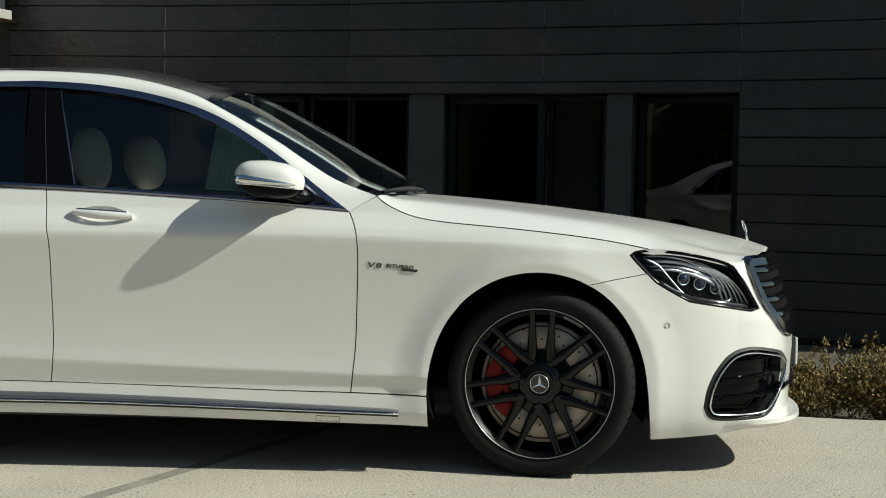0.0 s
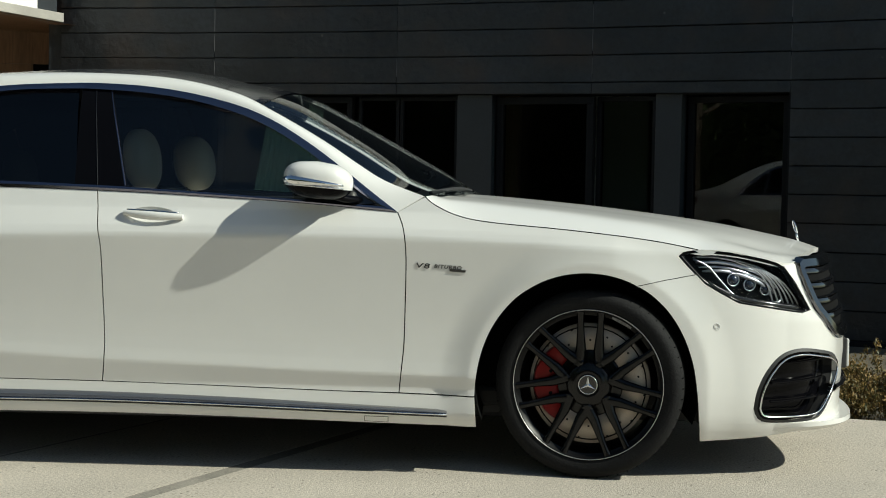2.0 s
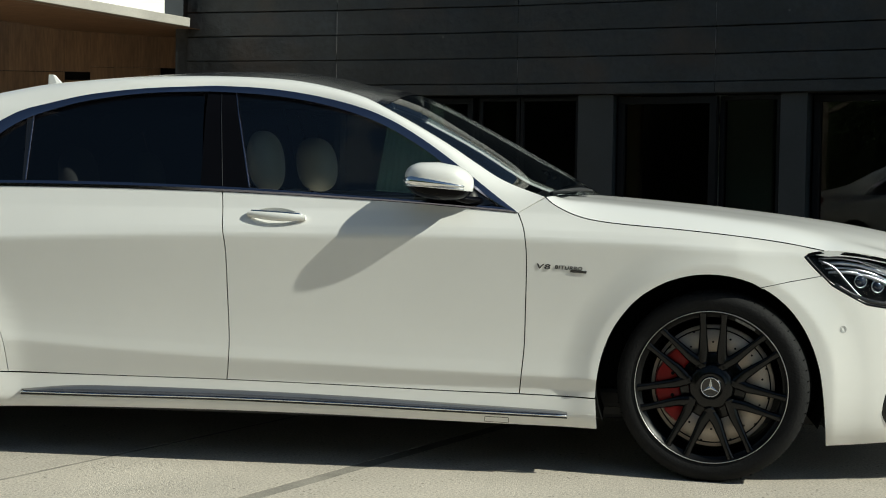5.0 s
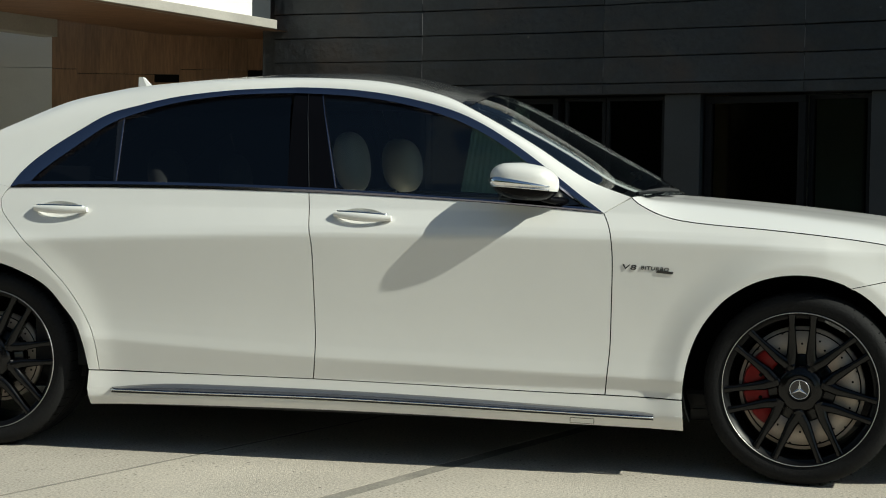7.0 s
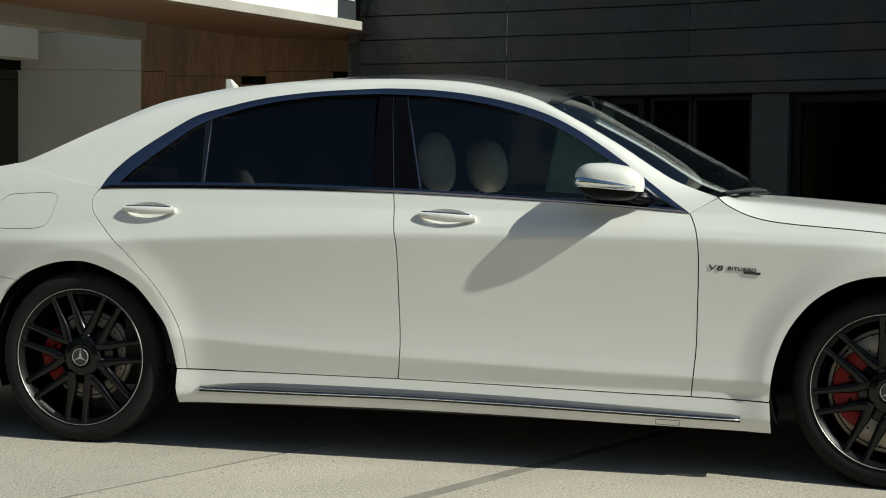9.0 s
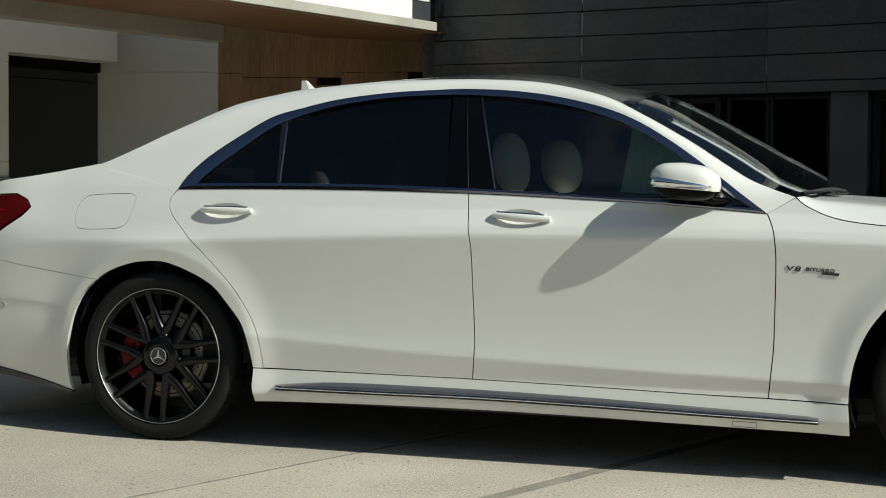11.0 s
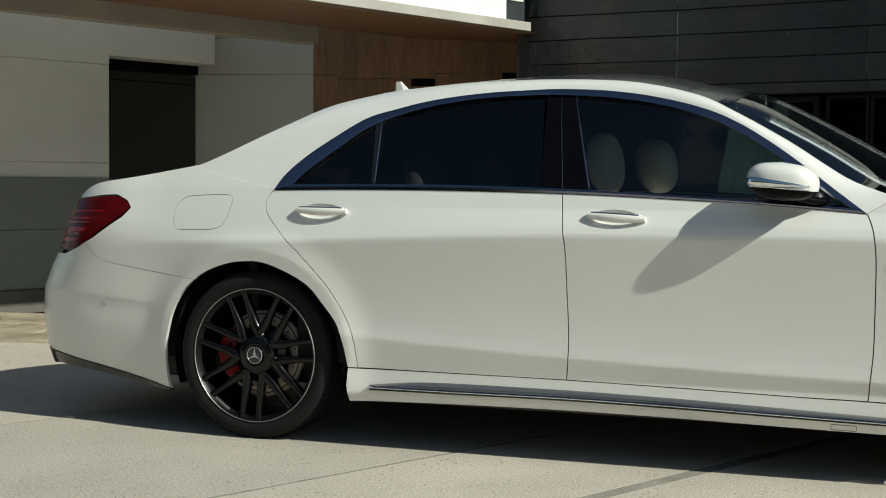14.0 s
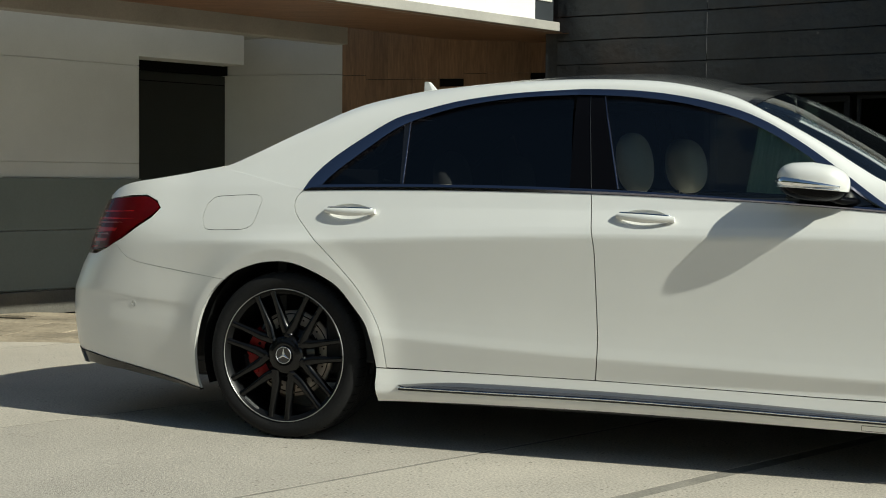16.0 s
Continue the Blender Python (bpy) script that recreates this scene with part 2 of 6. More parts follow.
def lathe(bm, profile, seg=48, closed=False):
    """Turns (radius, y) pairs round the y axis."""
    rings = []
    for r, y in profile:
        rings.append([bm.verts.new((r * math.cos(k * math.tau / seg), y, r * math.sin(k * math.tau / seg))) for k in range(seg)])
    pairs = list(zip(rings, rings[1:])) + ([(rings[-1], rings[0])] if closed else [])
    for A, B in pairs:
        for k in range(seg):
            bm.faces.new((A[k], B[k], B[(k + 1) % seg], A[(k + 1) % seg]))
    return bm


def loft(bm, rows, cap=False):
    """Skins rows of points, all of one length. Gives the rows of vertices."""
    grid = [[bm.verts.new(p) for p in row] for row in rows]
    for A, B in zip(grid, grid[1:]):
        for k in range(len(A) - 1):
            bm.faces.new((A[k], A[k + 1], B[k + 1], B[k]))
    if cap:
        bm.faces.new(grid[0][::-1])
        bm.faces.new(grid[-1])
    return grid


def smooth_line(pts, n):
    """n points on a Catmull-Rom curve through pts, evenly along its length."""
    pts = [Vector(p) for p in pts]
    dense = []
    for i in range(len(pts) - 1):
        p0, p1, p2, p3 = pts[max(i - 1, 0)], pts[i], pts[i + 1], pts[min(i + 2, len(pts) - 1)]
        for k in range(12):
            t = k / 12
            dense.append(0.5 * (2 * p1 + (p2 - p0) * t + (2 * p0 - 5 * p1 + 4 * p2 - p3) * t * t + (3 * p1 - p0 - 3 * p2 + p3) * t ** 3))
    dense.append(pts[-1])
    at = [0.0]
    for a, b in zip(dense, dense[1:]):
        at.append(at[-1] + (b - a).length)
    out, j = [], 0
    for i in range(n):
        d = at[-1] * i / (n - 1)
        while j < len(at) - 2 and at[j + 1] < d:
            j += 1
        s = (d - at[j]) / max(1e-9, at[j + 1] - at[j])
        out.append(dense[j].lerp(dense[j + 1], min(1, max(0, s))))
    return out


# ---- ground ----
def flat_piece(poly, z0, z1, bevel=0.0):
    bm = bmesh.new()
    vs = [bm.verts.new((x, y, z1)) for x, y in poly]
    f = bm.faces.new(vs)
    r = bmesh.ops.extrude_face_region(bm, geom=[f])
    for v in r["geom"]:
        if isinstance(v, bmesh.types.BMVert):
            v.co.z = z0
    bmesh.ops.recalc_face_normals(bm, faces=bm.faces)
    if bevel:
        top = [e for e in bm.edges if all(v.co.z > z1 - 1e-4 for v in e.verts)]
        bmesh.ops.bevel(bm, geom=top, offset=bevel, segments=2, affect="EDGES", profile=0.5)
    return bm


bm = bmesh.new()
loft(bm, [[(x, y, -0.14) for x in (-900, -60, -15, -5, 0, 5, 10, 60, 900)] for y in (-900, -60, -12, 0, 6, 12, 60, 900)])
bmesh.ops.recalc_face_normals(bm, faces=bm.faces)
ground = tagged(part("ground", bm, GRASS_FAR), "dry lawn and soil running out to the horizon", "ground", kind="structure")
pavement = tagged(part("pavement", flat_piece([(-14, -9.5), (13, -9.5), (13, 1.0), (4.75, 1.60), (0.5, 2.55), (-3.1, 2.74), (-3.5, 2.61), (-14, 0.2)], -0.13, -0.0012), JOINT),
                  "pale broomed concrete forecourt with open joints", "pavement", kind="structure")
# joints run aslant under the car, a metre apart
BACK = [(-14, 0.2), (-3.5, 2.61), (-3.1, 2.74), (0.5, 2.55), (4.75, 1.60), (13, 1.0)]


def back_edge(x):
    return ipl(x, BACK)


def joint_x(x0, y):
    return x0 + (y + 0.51) * 0.43


def ipl(t, pts):
    if t <= pts[0][0]:
        return pts[0][1]
    for (a, va), (b, vb) in zip(pts, pts[1:]):
        if t <= b:
            return va + (vb - va) * (t - a) / (b - a)
    return pts[-1][1]


JX = [(-9.4, 0.012), (-6.4, 0.012), (-4.4, 0.012), (-1.40, 0.008), (0.615, 0.013), (1.612, 0.040), (5.6, 0.012), (8.6, 0.012)]
edges_x = [(-13.0 - 6, 0)] + JX + [(19, 0)]
for (xa, wa), (xb, wb) in zip(edges_x, edges_x[1:]):
    poly = []
    for x0, w, rev in ((xa, wa, False), (xb, -wb, True)):
        side = [(joint_x(x0, y) + w, y) for y in (-9.5, -5, -2, 0)]
        y = 0.0
        while y < back_edge(joint_x(x0, y)):
            y += 0.02
        side.append((joint_x(x0, y) + w, y))
        side = [(min(13, max(-14, px)), py) for px, py in side]
        if rev:
            lo, hi = poly[-1][0], side[-1][0]
            poly += [p for p in BACK if lo + 0.02 < p[0] < hi - 0.02]
        poly += side[::-1] if rev else side
    clean = []
    for p in poly:
        if not clean or math.dist(p, clean[-1]) > 0.004:
            clean.append(p)
    if len(clean) > 3:
        part("slab", flat_piece(clean[::-1], -0.06, 0.0), CONCRETE_GREY if xa == -1.40 else CONCRETE, pavement, sharp=80)

# ---- house: slate front in flat bays that turn a little at each upright joint ----
BAYS = [(-1.133, 7.575), (0.285, 7.377), (1.908, 7.047), (3.53, 6.58), (5.024, 6.026), (6.37, 5.398), (8.163, 4.555)]
ROW0, ROW_H, HEAD = -0.03, 0.2195, 1.855


def bay_pose(a, b):
    return Matrix.Translation((a[0], a[1], 0)) @ Matrix.Rotation(math.atan2(b[1] - a[1], b[0] - a[0]), 4, "Z"), math.dist(a, b)


slate_wall = tagged(part("wall_slate", boxed(0, 0.02, 0, 0.02, 0, 0.02, Matrix.Translation((0.3, 7.9, 0.5))), SLATE_BACK), "house front clad in long dark slate planks", "wall", kind="structure")
plank_rows = [ROW0 + k * ROW_H for k in range(0, 21)]
rnd = random.Random(5)
for i, (a, b) in enumerate(zip(BAYS, BAYS[1:])):
    m, L = bay_pose(a, b)
    low = HEAD if i < 4 else ROW0
    bk = part("backing", boxed(-0.02, L + 0.02, 0.03, 0.30, low if i < 4 else -0.14, 4.60, m), SLATE_BACK, slate_wall)
    for z in plank_rows:
        z0, z1 = max(z, low), z + ROW_H
        if z1 - z0 < 0.03:
            continue
        lean = Matrix.Translation((0, 0.03, z0)) @ Matrix.Rotation(radians(rnd.uniform(-0.9, 0.5)), 4, "X") @ Matrix.Translation((0, -0.03 + rnd.uniform(-.002, .002), -z0))
        bm = bmesh.new()
        n = 26
        rows = []
        for k in range(n + 1):
            x = 0.002 + (L - 0.004) * k / n
            wa, wb = (0.0035 * noise.noise(Vector((x * 2.3, zz * 7.1, i * 3.7))) for zz in (z0, z1))
            za, zb = z0 + (0.004 + wa if z0 > low else 0.0), z1 - 0.003 + wb
            rows.append([m @ lean @ Vector((x, y, zq)) for y, zq in ((.028, za), (.003, za), (.0, za + .003), (.0, zb - .003), (.003, zb), (.028, zb))])
        loft(bm, rows, cap=True)
        bmesh.ops.recalc_face_normals(bm, faces=bm.faces)
        part("slate_plank", bm, SLATE, slate_wall)
# pale sealant left in parts of the upright joints
SEALANT = material("pale_joint_sealant", (0.16, 0.16, 0.165), 0.8, stain=0.5, stain_scale=6)
rnd = random.Random(8)
for i, (a, b) in enumerate(zip(BAYS[:5], BAYS[1:6])):
    m, L = bay_pose(a, b)
    for z in plank_rows:
        z0 = max(z, HEAD if i < 4 else ROW0)
        if rnd.random() < 0.6 and z + ROW_H - z0 > 0.1:
            part("joint_sealant", boxed(L - 0.003, L + 0.0015, -0.002, 0.02, z0 + rnd.uniform(0.01, 0.07), z + ROW_H - rnd.uniform(0.01, 0.05), m), SEALANT, slate_wall)

# window band under the slate: glass set back from the face, with grey piers
m3, L3 = bay_pose(BAYS[3], BAYS[4])
band = []
for i in range(4):
    m, L = bay_pose(BAYS[i], BAYS[i + 1])
    band.append((m, L))
tagged(part("window_head", boxed(0, L3, 0.004, 0.30, HEAD - 0.002, HEAD + 0.002, m3), SLATE_BACK), "dark soffit strip over the window band", "trim", kind="structure")


FRAME_DARK = material("near_black_window_frame", (0.006, 0.0065, 0.008), 0.6, stain=0.12, stain_scale=3, grain=0.1, spec=0.2)


def pane_unit(name, m, x0, x1, z0, z1, label, set_back=0.10, frame_w=0.045, pane=GLASS_DIM):
    """A window with a frame of four bars and one pane."""
    w = thing(name, label, "window", kind="structure")
    for n, b in (("window_frame", (x0, x1, z1 - frame_w, z1)), ("window_frame", (x0, x1, z0, z0 + frame_w)),
                 ("window_frame", (x0, x0 + frame_w, z0 + frame_w, z1 - frame_w)), ("window_frame", (x1 - frame_w, x1, z0 + frame_w, z1 - frame_w))):
        part(n, boxed(b[0], b[1], set_back, set_back + 0.07, b[2], b[3], m, bevel=0.004), FRAME_DARK, w)
    p = part("pane", boxed(x0 + frame_w, x1 - frame_w, set_back + 0.03, set_back + 0.036, z0 + frame_w, z1 - frame_w, m), pane, w)
    p.visible_shadow = False
    return w


def pier(m, x0, x1, set_back=0.06, name="wall_pier"):
    tagged(part(name, boxed(x0, x1, set_back, 0.26, -0.14, HEAD - 0.004, m, bevel=0.004), FRAME_GREY), "anthracite panel between two windows", "wall", kind="structure")


W2, LL2 = band[2]
W1, LL1 = band[1]
W0, LL0 = band[0]
W3, LL3 = band[3]
pier(W0, -0.12, 0.045, -0.01)
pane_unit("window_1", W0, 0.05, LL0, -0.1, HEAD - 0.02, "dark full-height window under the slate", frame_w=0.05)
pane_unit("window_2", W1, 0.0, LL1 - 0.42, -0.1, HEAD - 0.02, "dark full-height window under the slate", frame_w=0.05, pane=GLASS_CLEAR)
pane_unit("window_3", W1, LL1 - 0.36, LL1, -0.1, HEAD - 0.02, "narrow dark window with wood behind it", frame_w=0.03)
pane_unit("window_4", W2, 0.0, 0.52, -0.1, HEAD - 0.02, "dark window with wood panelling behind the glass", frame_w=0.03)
pier(W2, 0.525, 0.83)
W5 = W2 @ Matrix.Translation((1.2, 0, 0)) @ Matrix.Rotation(radians(-6.0), 4, "Z") @ Matrix.Translation((-1.2, 0, 0))
W6 = W3 @ Matrix.Translation((.26, 0, 0)) @ Matrix.Rotation(radians(-6.0), 4, "Z") @ Matrix.Translation((-.26, 0, 0))
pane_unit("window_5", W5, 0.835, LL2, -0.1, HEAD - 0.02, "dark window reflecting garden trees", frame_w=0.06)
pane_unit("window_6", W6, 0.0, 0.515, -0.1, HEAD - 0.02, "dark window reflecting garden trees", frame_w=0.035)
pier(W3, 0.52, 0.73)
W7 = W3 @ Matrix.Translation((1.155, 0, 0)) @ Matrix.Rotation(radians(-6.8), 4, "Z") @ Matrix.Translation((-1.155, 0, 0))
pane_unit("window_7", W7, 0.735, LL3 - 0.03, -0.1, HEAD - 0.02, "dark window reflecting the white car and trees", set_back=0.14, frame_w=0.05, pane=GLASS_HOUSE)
# the dim room behind the glass; its dimness is put into the DIM colour
front_line = [(x + .12, y + .34) for x, y in BAYS]
room = front_line + [(10.0, 9.5), (-1.0, 12.5)]
DIM = material("room_shade_colour", (0.055, 0.052, 0.048), 0.8, stain=0.2, stain_scale=1.5, grain=0.1)
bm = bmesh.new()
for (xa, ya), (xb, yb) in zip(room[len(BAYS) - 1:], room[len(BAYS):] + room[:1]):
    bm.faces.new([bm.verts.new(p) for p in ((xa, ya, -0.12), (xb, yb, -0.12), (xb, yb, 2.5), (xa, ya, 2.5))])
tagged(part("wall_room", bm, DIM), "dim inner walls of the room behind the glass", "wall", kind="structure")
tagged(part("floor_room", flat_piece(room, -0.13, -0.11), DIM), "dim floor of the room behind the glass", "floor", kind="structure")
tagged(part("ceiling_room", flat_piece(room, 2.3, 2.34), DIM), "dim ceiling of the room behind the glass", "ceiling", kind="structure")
tagged(part("room_partition", boxed(0.2, 0.75, 1.2, 1.3, -0.1, 2.2, W2, bevel=0.01), WOOD), "wood-panelled partition inside the room", "partition")
tagged(part("room_screen", boxed(1.2, 1.75, 2.2, 2.3, -0.1, 2.2, W2, bevel=0.01), RENDER_WALL), "pale wall panel standing inside the dim room", "partition")
# added folded sheet: stands in for an unidentified light shape
rows = []
for k in range(49):
    x = 0.285 + 0.66 * k / 48
    wave = 0.018 * math.sin(k * 1.55) + 0.006 * math.sin(k * 0.7)
    rows.append([W1 @ Vector((x + (z - 1.09) * .187 * (1 - k / 48) + .035 * (1 - k / 48), 0.20 + wave, z)) for z in (-0.05, .3, .6, .9, 1.2, 1.5, 1.82)])
bm = bmesh.new()
loft(bm, rows)
loft(bm, [[p + W1.to_3x3() @ Vector((0, .004, 0)) for p in row] for row in rows[::-1]])
tagged(part("curtain", bm, material("pale_stand_in_sheet", (0.55, 0.62, 0.55), 0.9, stain=0.08, grain=0.1, grain_scale=140)), "pale green-grey folded sheet added for a light shape behind the window", "curtain")
tagged(part("wall_slate_return", boxed(-1.25, -1.135, 7.60, 9.2, -0.13, 4.60), SLATE), "slate return at the end of the dark front", "wall", kind="structure")
tagged(part("roof_house", flat_piece([(-1.3, 7.7), (0.3, 7.5), (1.9, 7.15), (3.55, 6.68), (5.05, 6.12), (8.3, 4.65), (10.2, 9.5), (-1.3, 12.6)], 4.58, 4.66), FASCIA), "flat roof of the slate house", "roof", kind="structure")
storey, SL_U = bay_pose((-1.1, 7.95), (8.0, 9.45))
tagged(part("wall_upper_storey", boxed(0, SL_U, 0, 2.6, 4.665, 6.35, storey, bevel=.01), WHITE_WALL), "white upper storey set back over the slate front", "wall", kind="structure")
tagged(part("roof_upper_storey", boxed(-.1, SL_U + .1, -.1, 2.7, 6.355, 6.45, storey, bevel=.01), FASCIA), "flat roof of the white upper storey", "roof", kind="structure")
# steel edging along the foot of the right-hand bays
for i in (4, 5):
    m, L = bay_pose(BAYS[i], BAYS[i + 1])
    tagged(part("plinth", boxed(0, L, -0.05, 0.03, -0.14, -0.035, m, bevel=0.005), FRAME_DARK), "grey steel plinth at the foot of the slate wall", "plinth", kind="structure")

# ---- house: pale wing in the shade of a canopy ----
H = radians(70)
WD = Vector((math.cos(H), math.sin(H), 0))       # along the pale wall, away from the camera
WN = Vector((math.sin(H), -math.cos(H), 0))      # out of the pale wall, to the right
A0 = Vector((-4.113, 7.06, 0))                   # inner corner
wing = Matrix.Translation(A0) @ Matrix.Rotation(H, 4, "Z")   # local x along the wall, local -y out of it


def wing_box(name, x0, x1, y0, y1, z0, z1, mat, label, category, bevel=0.004, parent=None):
    ob = part(name, boxed(x0, x1, y0, y1, z0, z1, wing, bevel=bevel), mat, parent)
    return tagged(ob, label, category, kind="structure") if parent is None else ob


DOOR_L = -1.223   # where the opening starts along the wall
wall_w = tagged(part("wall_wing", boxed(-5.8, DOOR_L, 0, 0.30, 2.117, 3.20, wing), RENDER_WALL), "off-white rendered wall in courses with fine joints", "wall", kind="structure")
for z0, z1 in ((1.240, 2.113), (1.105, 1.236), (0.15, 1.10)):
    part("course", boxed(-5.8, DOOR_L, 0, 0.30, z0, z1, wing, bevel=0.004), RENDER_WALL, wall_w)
part("joint_back", boxed(-5.8, DOOR_L - 0.01, 0.012, 0.28, 0.0, 3.19, wing), FASCIA, wall_w)
part("lintel", boxed(DOOR_L + 0.0, 0.012, 0.0, 0.30, 2.200, 3.20, wing), RENDER_WALL, wall_w)
wing_box("wall_panel", -5.8, DOOR_L - 0.002, -0.03, -0.003, 0.155, 0.655, GREEN_PANEL, "frosted grey-green cladding on the foot of the wall", "cladding")
wing_box("wall_panel", -5.8, DOOR_L - 0.002, -0.03, -0.003, 0.661, 1.10, GREEN_PANEL, "frosted grey-green cladding on the foot of the wall", "cladding")
wing_box("plinth", -5.8, DOOR_L, -0.06, 0.30, -0.13, 0.145, PLINTH, "concrete plinth under the wall, shade put into its dark colour", "plinth", bevel=0.01)
# recessed dark door
d = thing("door_1", "dark anthracite door set deep in a pale wall", "door", kind="structure")
DOOR_DARK = material("dark_door_paint", (0.030, 0.033, 0.030), 0.4, stain=0.15, stain_scale=2, grain=0.1, grain_scale=80)
part("door_leaf", boxed(DOOR_L - 0.5, 0.64, 1.02, 1.08, -0.05, 2.17, wing, bevel=0.006), DOOR_DARK, d)
part("door_panel_line", boxed(DOOR_L - 0.4, 0.63, 1.012, 1.02, 2.07, 2.078, wing), GAP, d)
part("door_head", boxed(DOOR_L - 0.5, 0.64, 0.98, 1.10, 2.175, 3.20, wing, bevel=0.004), GAP, d)
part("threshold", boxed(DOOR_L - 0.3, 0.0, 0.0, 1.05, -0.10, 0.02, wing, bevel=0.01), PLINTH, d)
# frontal pale wall and wood wall beside it
F0, F1, F2 = (-4.93, 8.09), (-3.657, 8.316), (-1.30, 8.73)
mf, Lf = bay_pose(F0, F1)
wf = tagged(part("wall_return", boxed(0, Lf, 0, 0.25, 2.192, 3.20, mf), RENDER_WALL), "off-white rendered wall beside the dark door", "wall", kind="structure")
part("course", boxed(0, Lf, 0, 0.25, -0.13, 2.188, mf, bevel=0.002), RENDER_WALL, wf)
mw, Lw = bay_pose(F1, F2)
wood_wall = tagged(part("wall_wood", boxed(0, Lw, 0.03, 0.25, -0.13, 2.78, mw), GAP), "wall of oiled wood panels under the canopy", "wall", kind="structure")
xs = [0.0, 0.25, 0.48, 0.74, 1.02, 1.27, 1.50, 1.76, 1.95, 2.11, Lw]
for k, (xa, xb) in enumerate(zip(xs, xs[1:])):
    split = 2.18 if k == 0 else 2.137 if k < 5 else 2.19
    slot = 0.075 if k in (4, 8) else 0.0
    seam = 0.003 if k < 6 or k == 8 else 0.0012
    part("wood_panel", boxed(xa + 0.0006, xb - 0.0006, 0, 0.03, split + seam, 2.78, mw, bevel=0.001), WOOD, wood_wall)
    part("wood_panel", boxed(xa + 0.0006, xb - 0.0006, 0, 0.03, -0.13, split - seam - slot, mw, bevel=0.001), WOOD, wood_wall)
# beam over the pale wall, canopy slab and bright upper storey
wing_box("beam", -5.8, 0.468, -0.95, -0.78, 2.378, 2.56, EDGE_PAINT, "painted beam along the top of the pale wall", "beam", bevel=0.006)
E0 = Vector((-1.07, 7.37, 0))                    # far end of the canopy's edge
edge_off = (E0 - A0).dot(Vector((-math.sin(H), math.cos(H), 0)))   # local y of the edge (minus: out)
far_x = (E0 - A0).dot(WD)
bm = bmesh.new()
rows = [[wing @ Vector((x, y, z)) for x in (-6.4, far_x, far_x + over)] for y, z, over in ((edge_off, 2.452, 1.62), (-0.94, 2.535, 0.66), (-0.80, 2.62, 0.60))]
loft(bm, rows)
bmesh.ops.recalc_face_normals(bm, faces=bm.faces)
tagged(part("ceiling_canopy", bm, SOFFIT_WOOD), "reddish wood soffit under the canopy", "ceiling", kind="structure")
wing_box("canopy_edge", -6.4, far_x, edge_off - 0.03, edge_off + 0.10, 2.455, 2.535, EDGE_PAINT, "painted fascia along the canopy edge, with an unseen added shade strip", "fascia", bevel=0.005)
# added strip out of view: only shades the wall foot from the sun
wing_box("canopy_edge", -6.4, -1.5, edge_off - 0.33, edge_off - 0.034, 2.455, 2.535, EDGE_PAINT, "painted fascia along the canopy edge, with an unseen added shade strip", "fascia", bevel=0.005)
wing_box("canopy_slab", -6.4, far_x - 0.01, edge_off + 0.05, -0.78, 2.72, 2.80, FASCIA, "flat canopy slab over the entrance", "canopy")
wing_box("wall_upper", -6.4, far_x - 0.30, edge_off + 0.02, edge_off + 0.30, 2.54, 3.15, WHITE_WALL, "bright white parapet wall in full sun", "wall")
wing_box("roof_upper", -6.4, far_x - 0.2, edge_off, edge_off + 0.34, 3.155, 3.23, FASCIA, "pale coping along the white parapet", "coping")
# the open slot is added, unseen, to brighten the top of the pale wall
wing_box("roof_wing", -6.4, far_x - 0.2, 0.45, 3.2, 3.21, 3.30, FASCIA, "flat roof over the pale wing behind an added light slot", "roof")
# unseen covers, added to block sun from the slot
wing_box("ceiling_recess", 0.014, 0.76, 0.002, 1.10, 2.545, 2.63, RENDER_WALL, "unseen pale cover added to keep slot sun off the door recess", "ceiling")
wing_box("ceiling_recess", -1.20, 0.012, 0.304, 1.10, 2.545, 2.63, RENDER_WALL, "unseen pale cover added to keep slot sun off the door recess", "ceiling")
# unseen kerb, added: cuts direct sun and bounces light to the wall
wing_box("slot_kerb", -6.4, far_x - 0.02, -0.775, -0.70, 2.58, 3.15, WHITE_WALL, "unseen white upstand added to steer slot light onto the pale wall", "upstand")
wing_box("canopy_slab", far_x - 0.005, 3.3, edge_off + 0.62, 3.2, 2.955, 3.03, SOFFIT_WOOD, "flat canopy slab over the entrance", "canopy")
# return face of the white block: its shade is put into the grey
wing_box("wall_upper_return", far_x - 0.295, far_x + 0.02, edge_off + 0.06, edge_off + 0.70, 2.54, 5.1, FRAME_GREY, "return wall beside the white storey, shade put into its grey", "wall")
wing_box("wall_upper_return", far_x - 0.295, far_x + 0.02, edge_off + 0.702, 3.2, 3.06, 5.1, FRAME_GREY, "return wall beside the white storey, shade put into its grey", "wall")
# paving between the forecourt and the pale wing
pave = tagged(part("paving", flat_piece([(-14, 0.24), (-3.5, 2.64), (-3.1, 2.77), (0.5, 2.58), (2.0, 2.25), (2.0, 7.0), (-3.1, 7.2), (-4.1, 7.0), (-7.2, -1.2), (-14, -1.2)], -0.135, -0.05), JOINT),
              "weathered stone paving along the house", "paving", kind="structure")
rnd = random.Random(11)
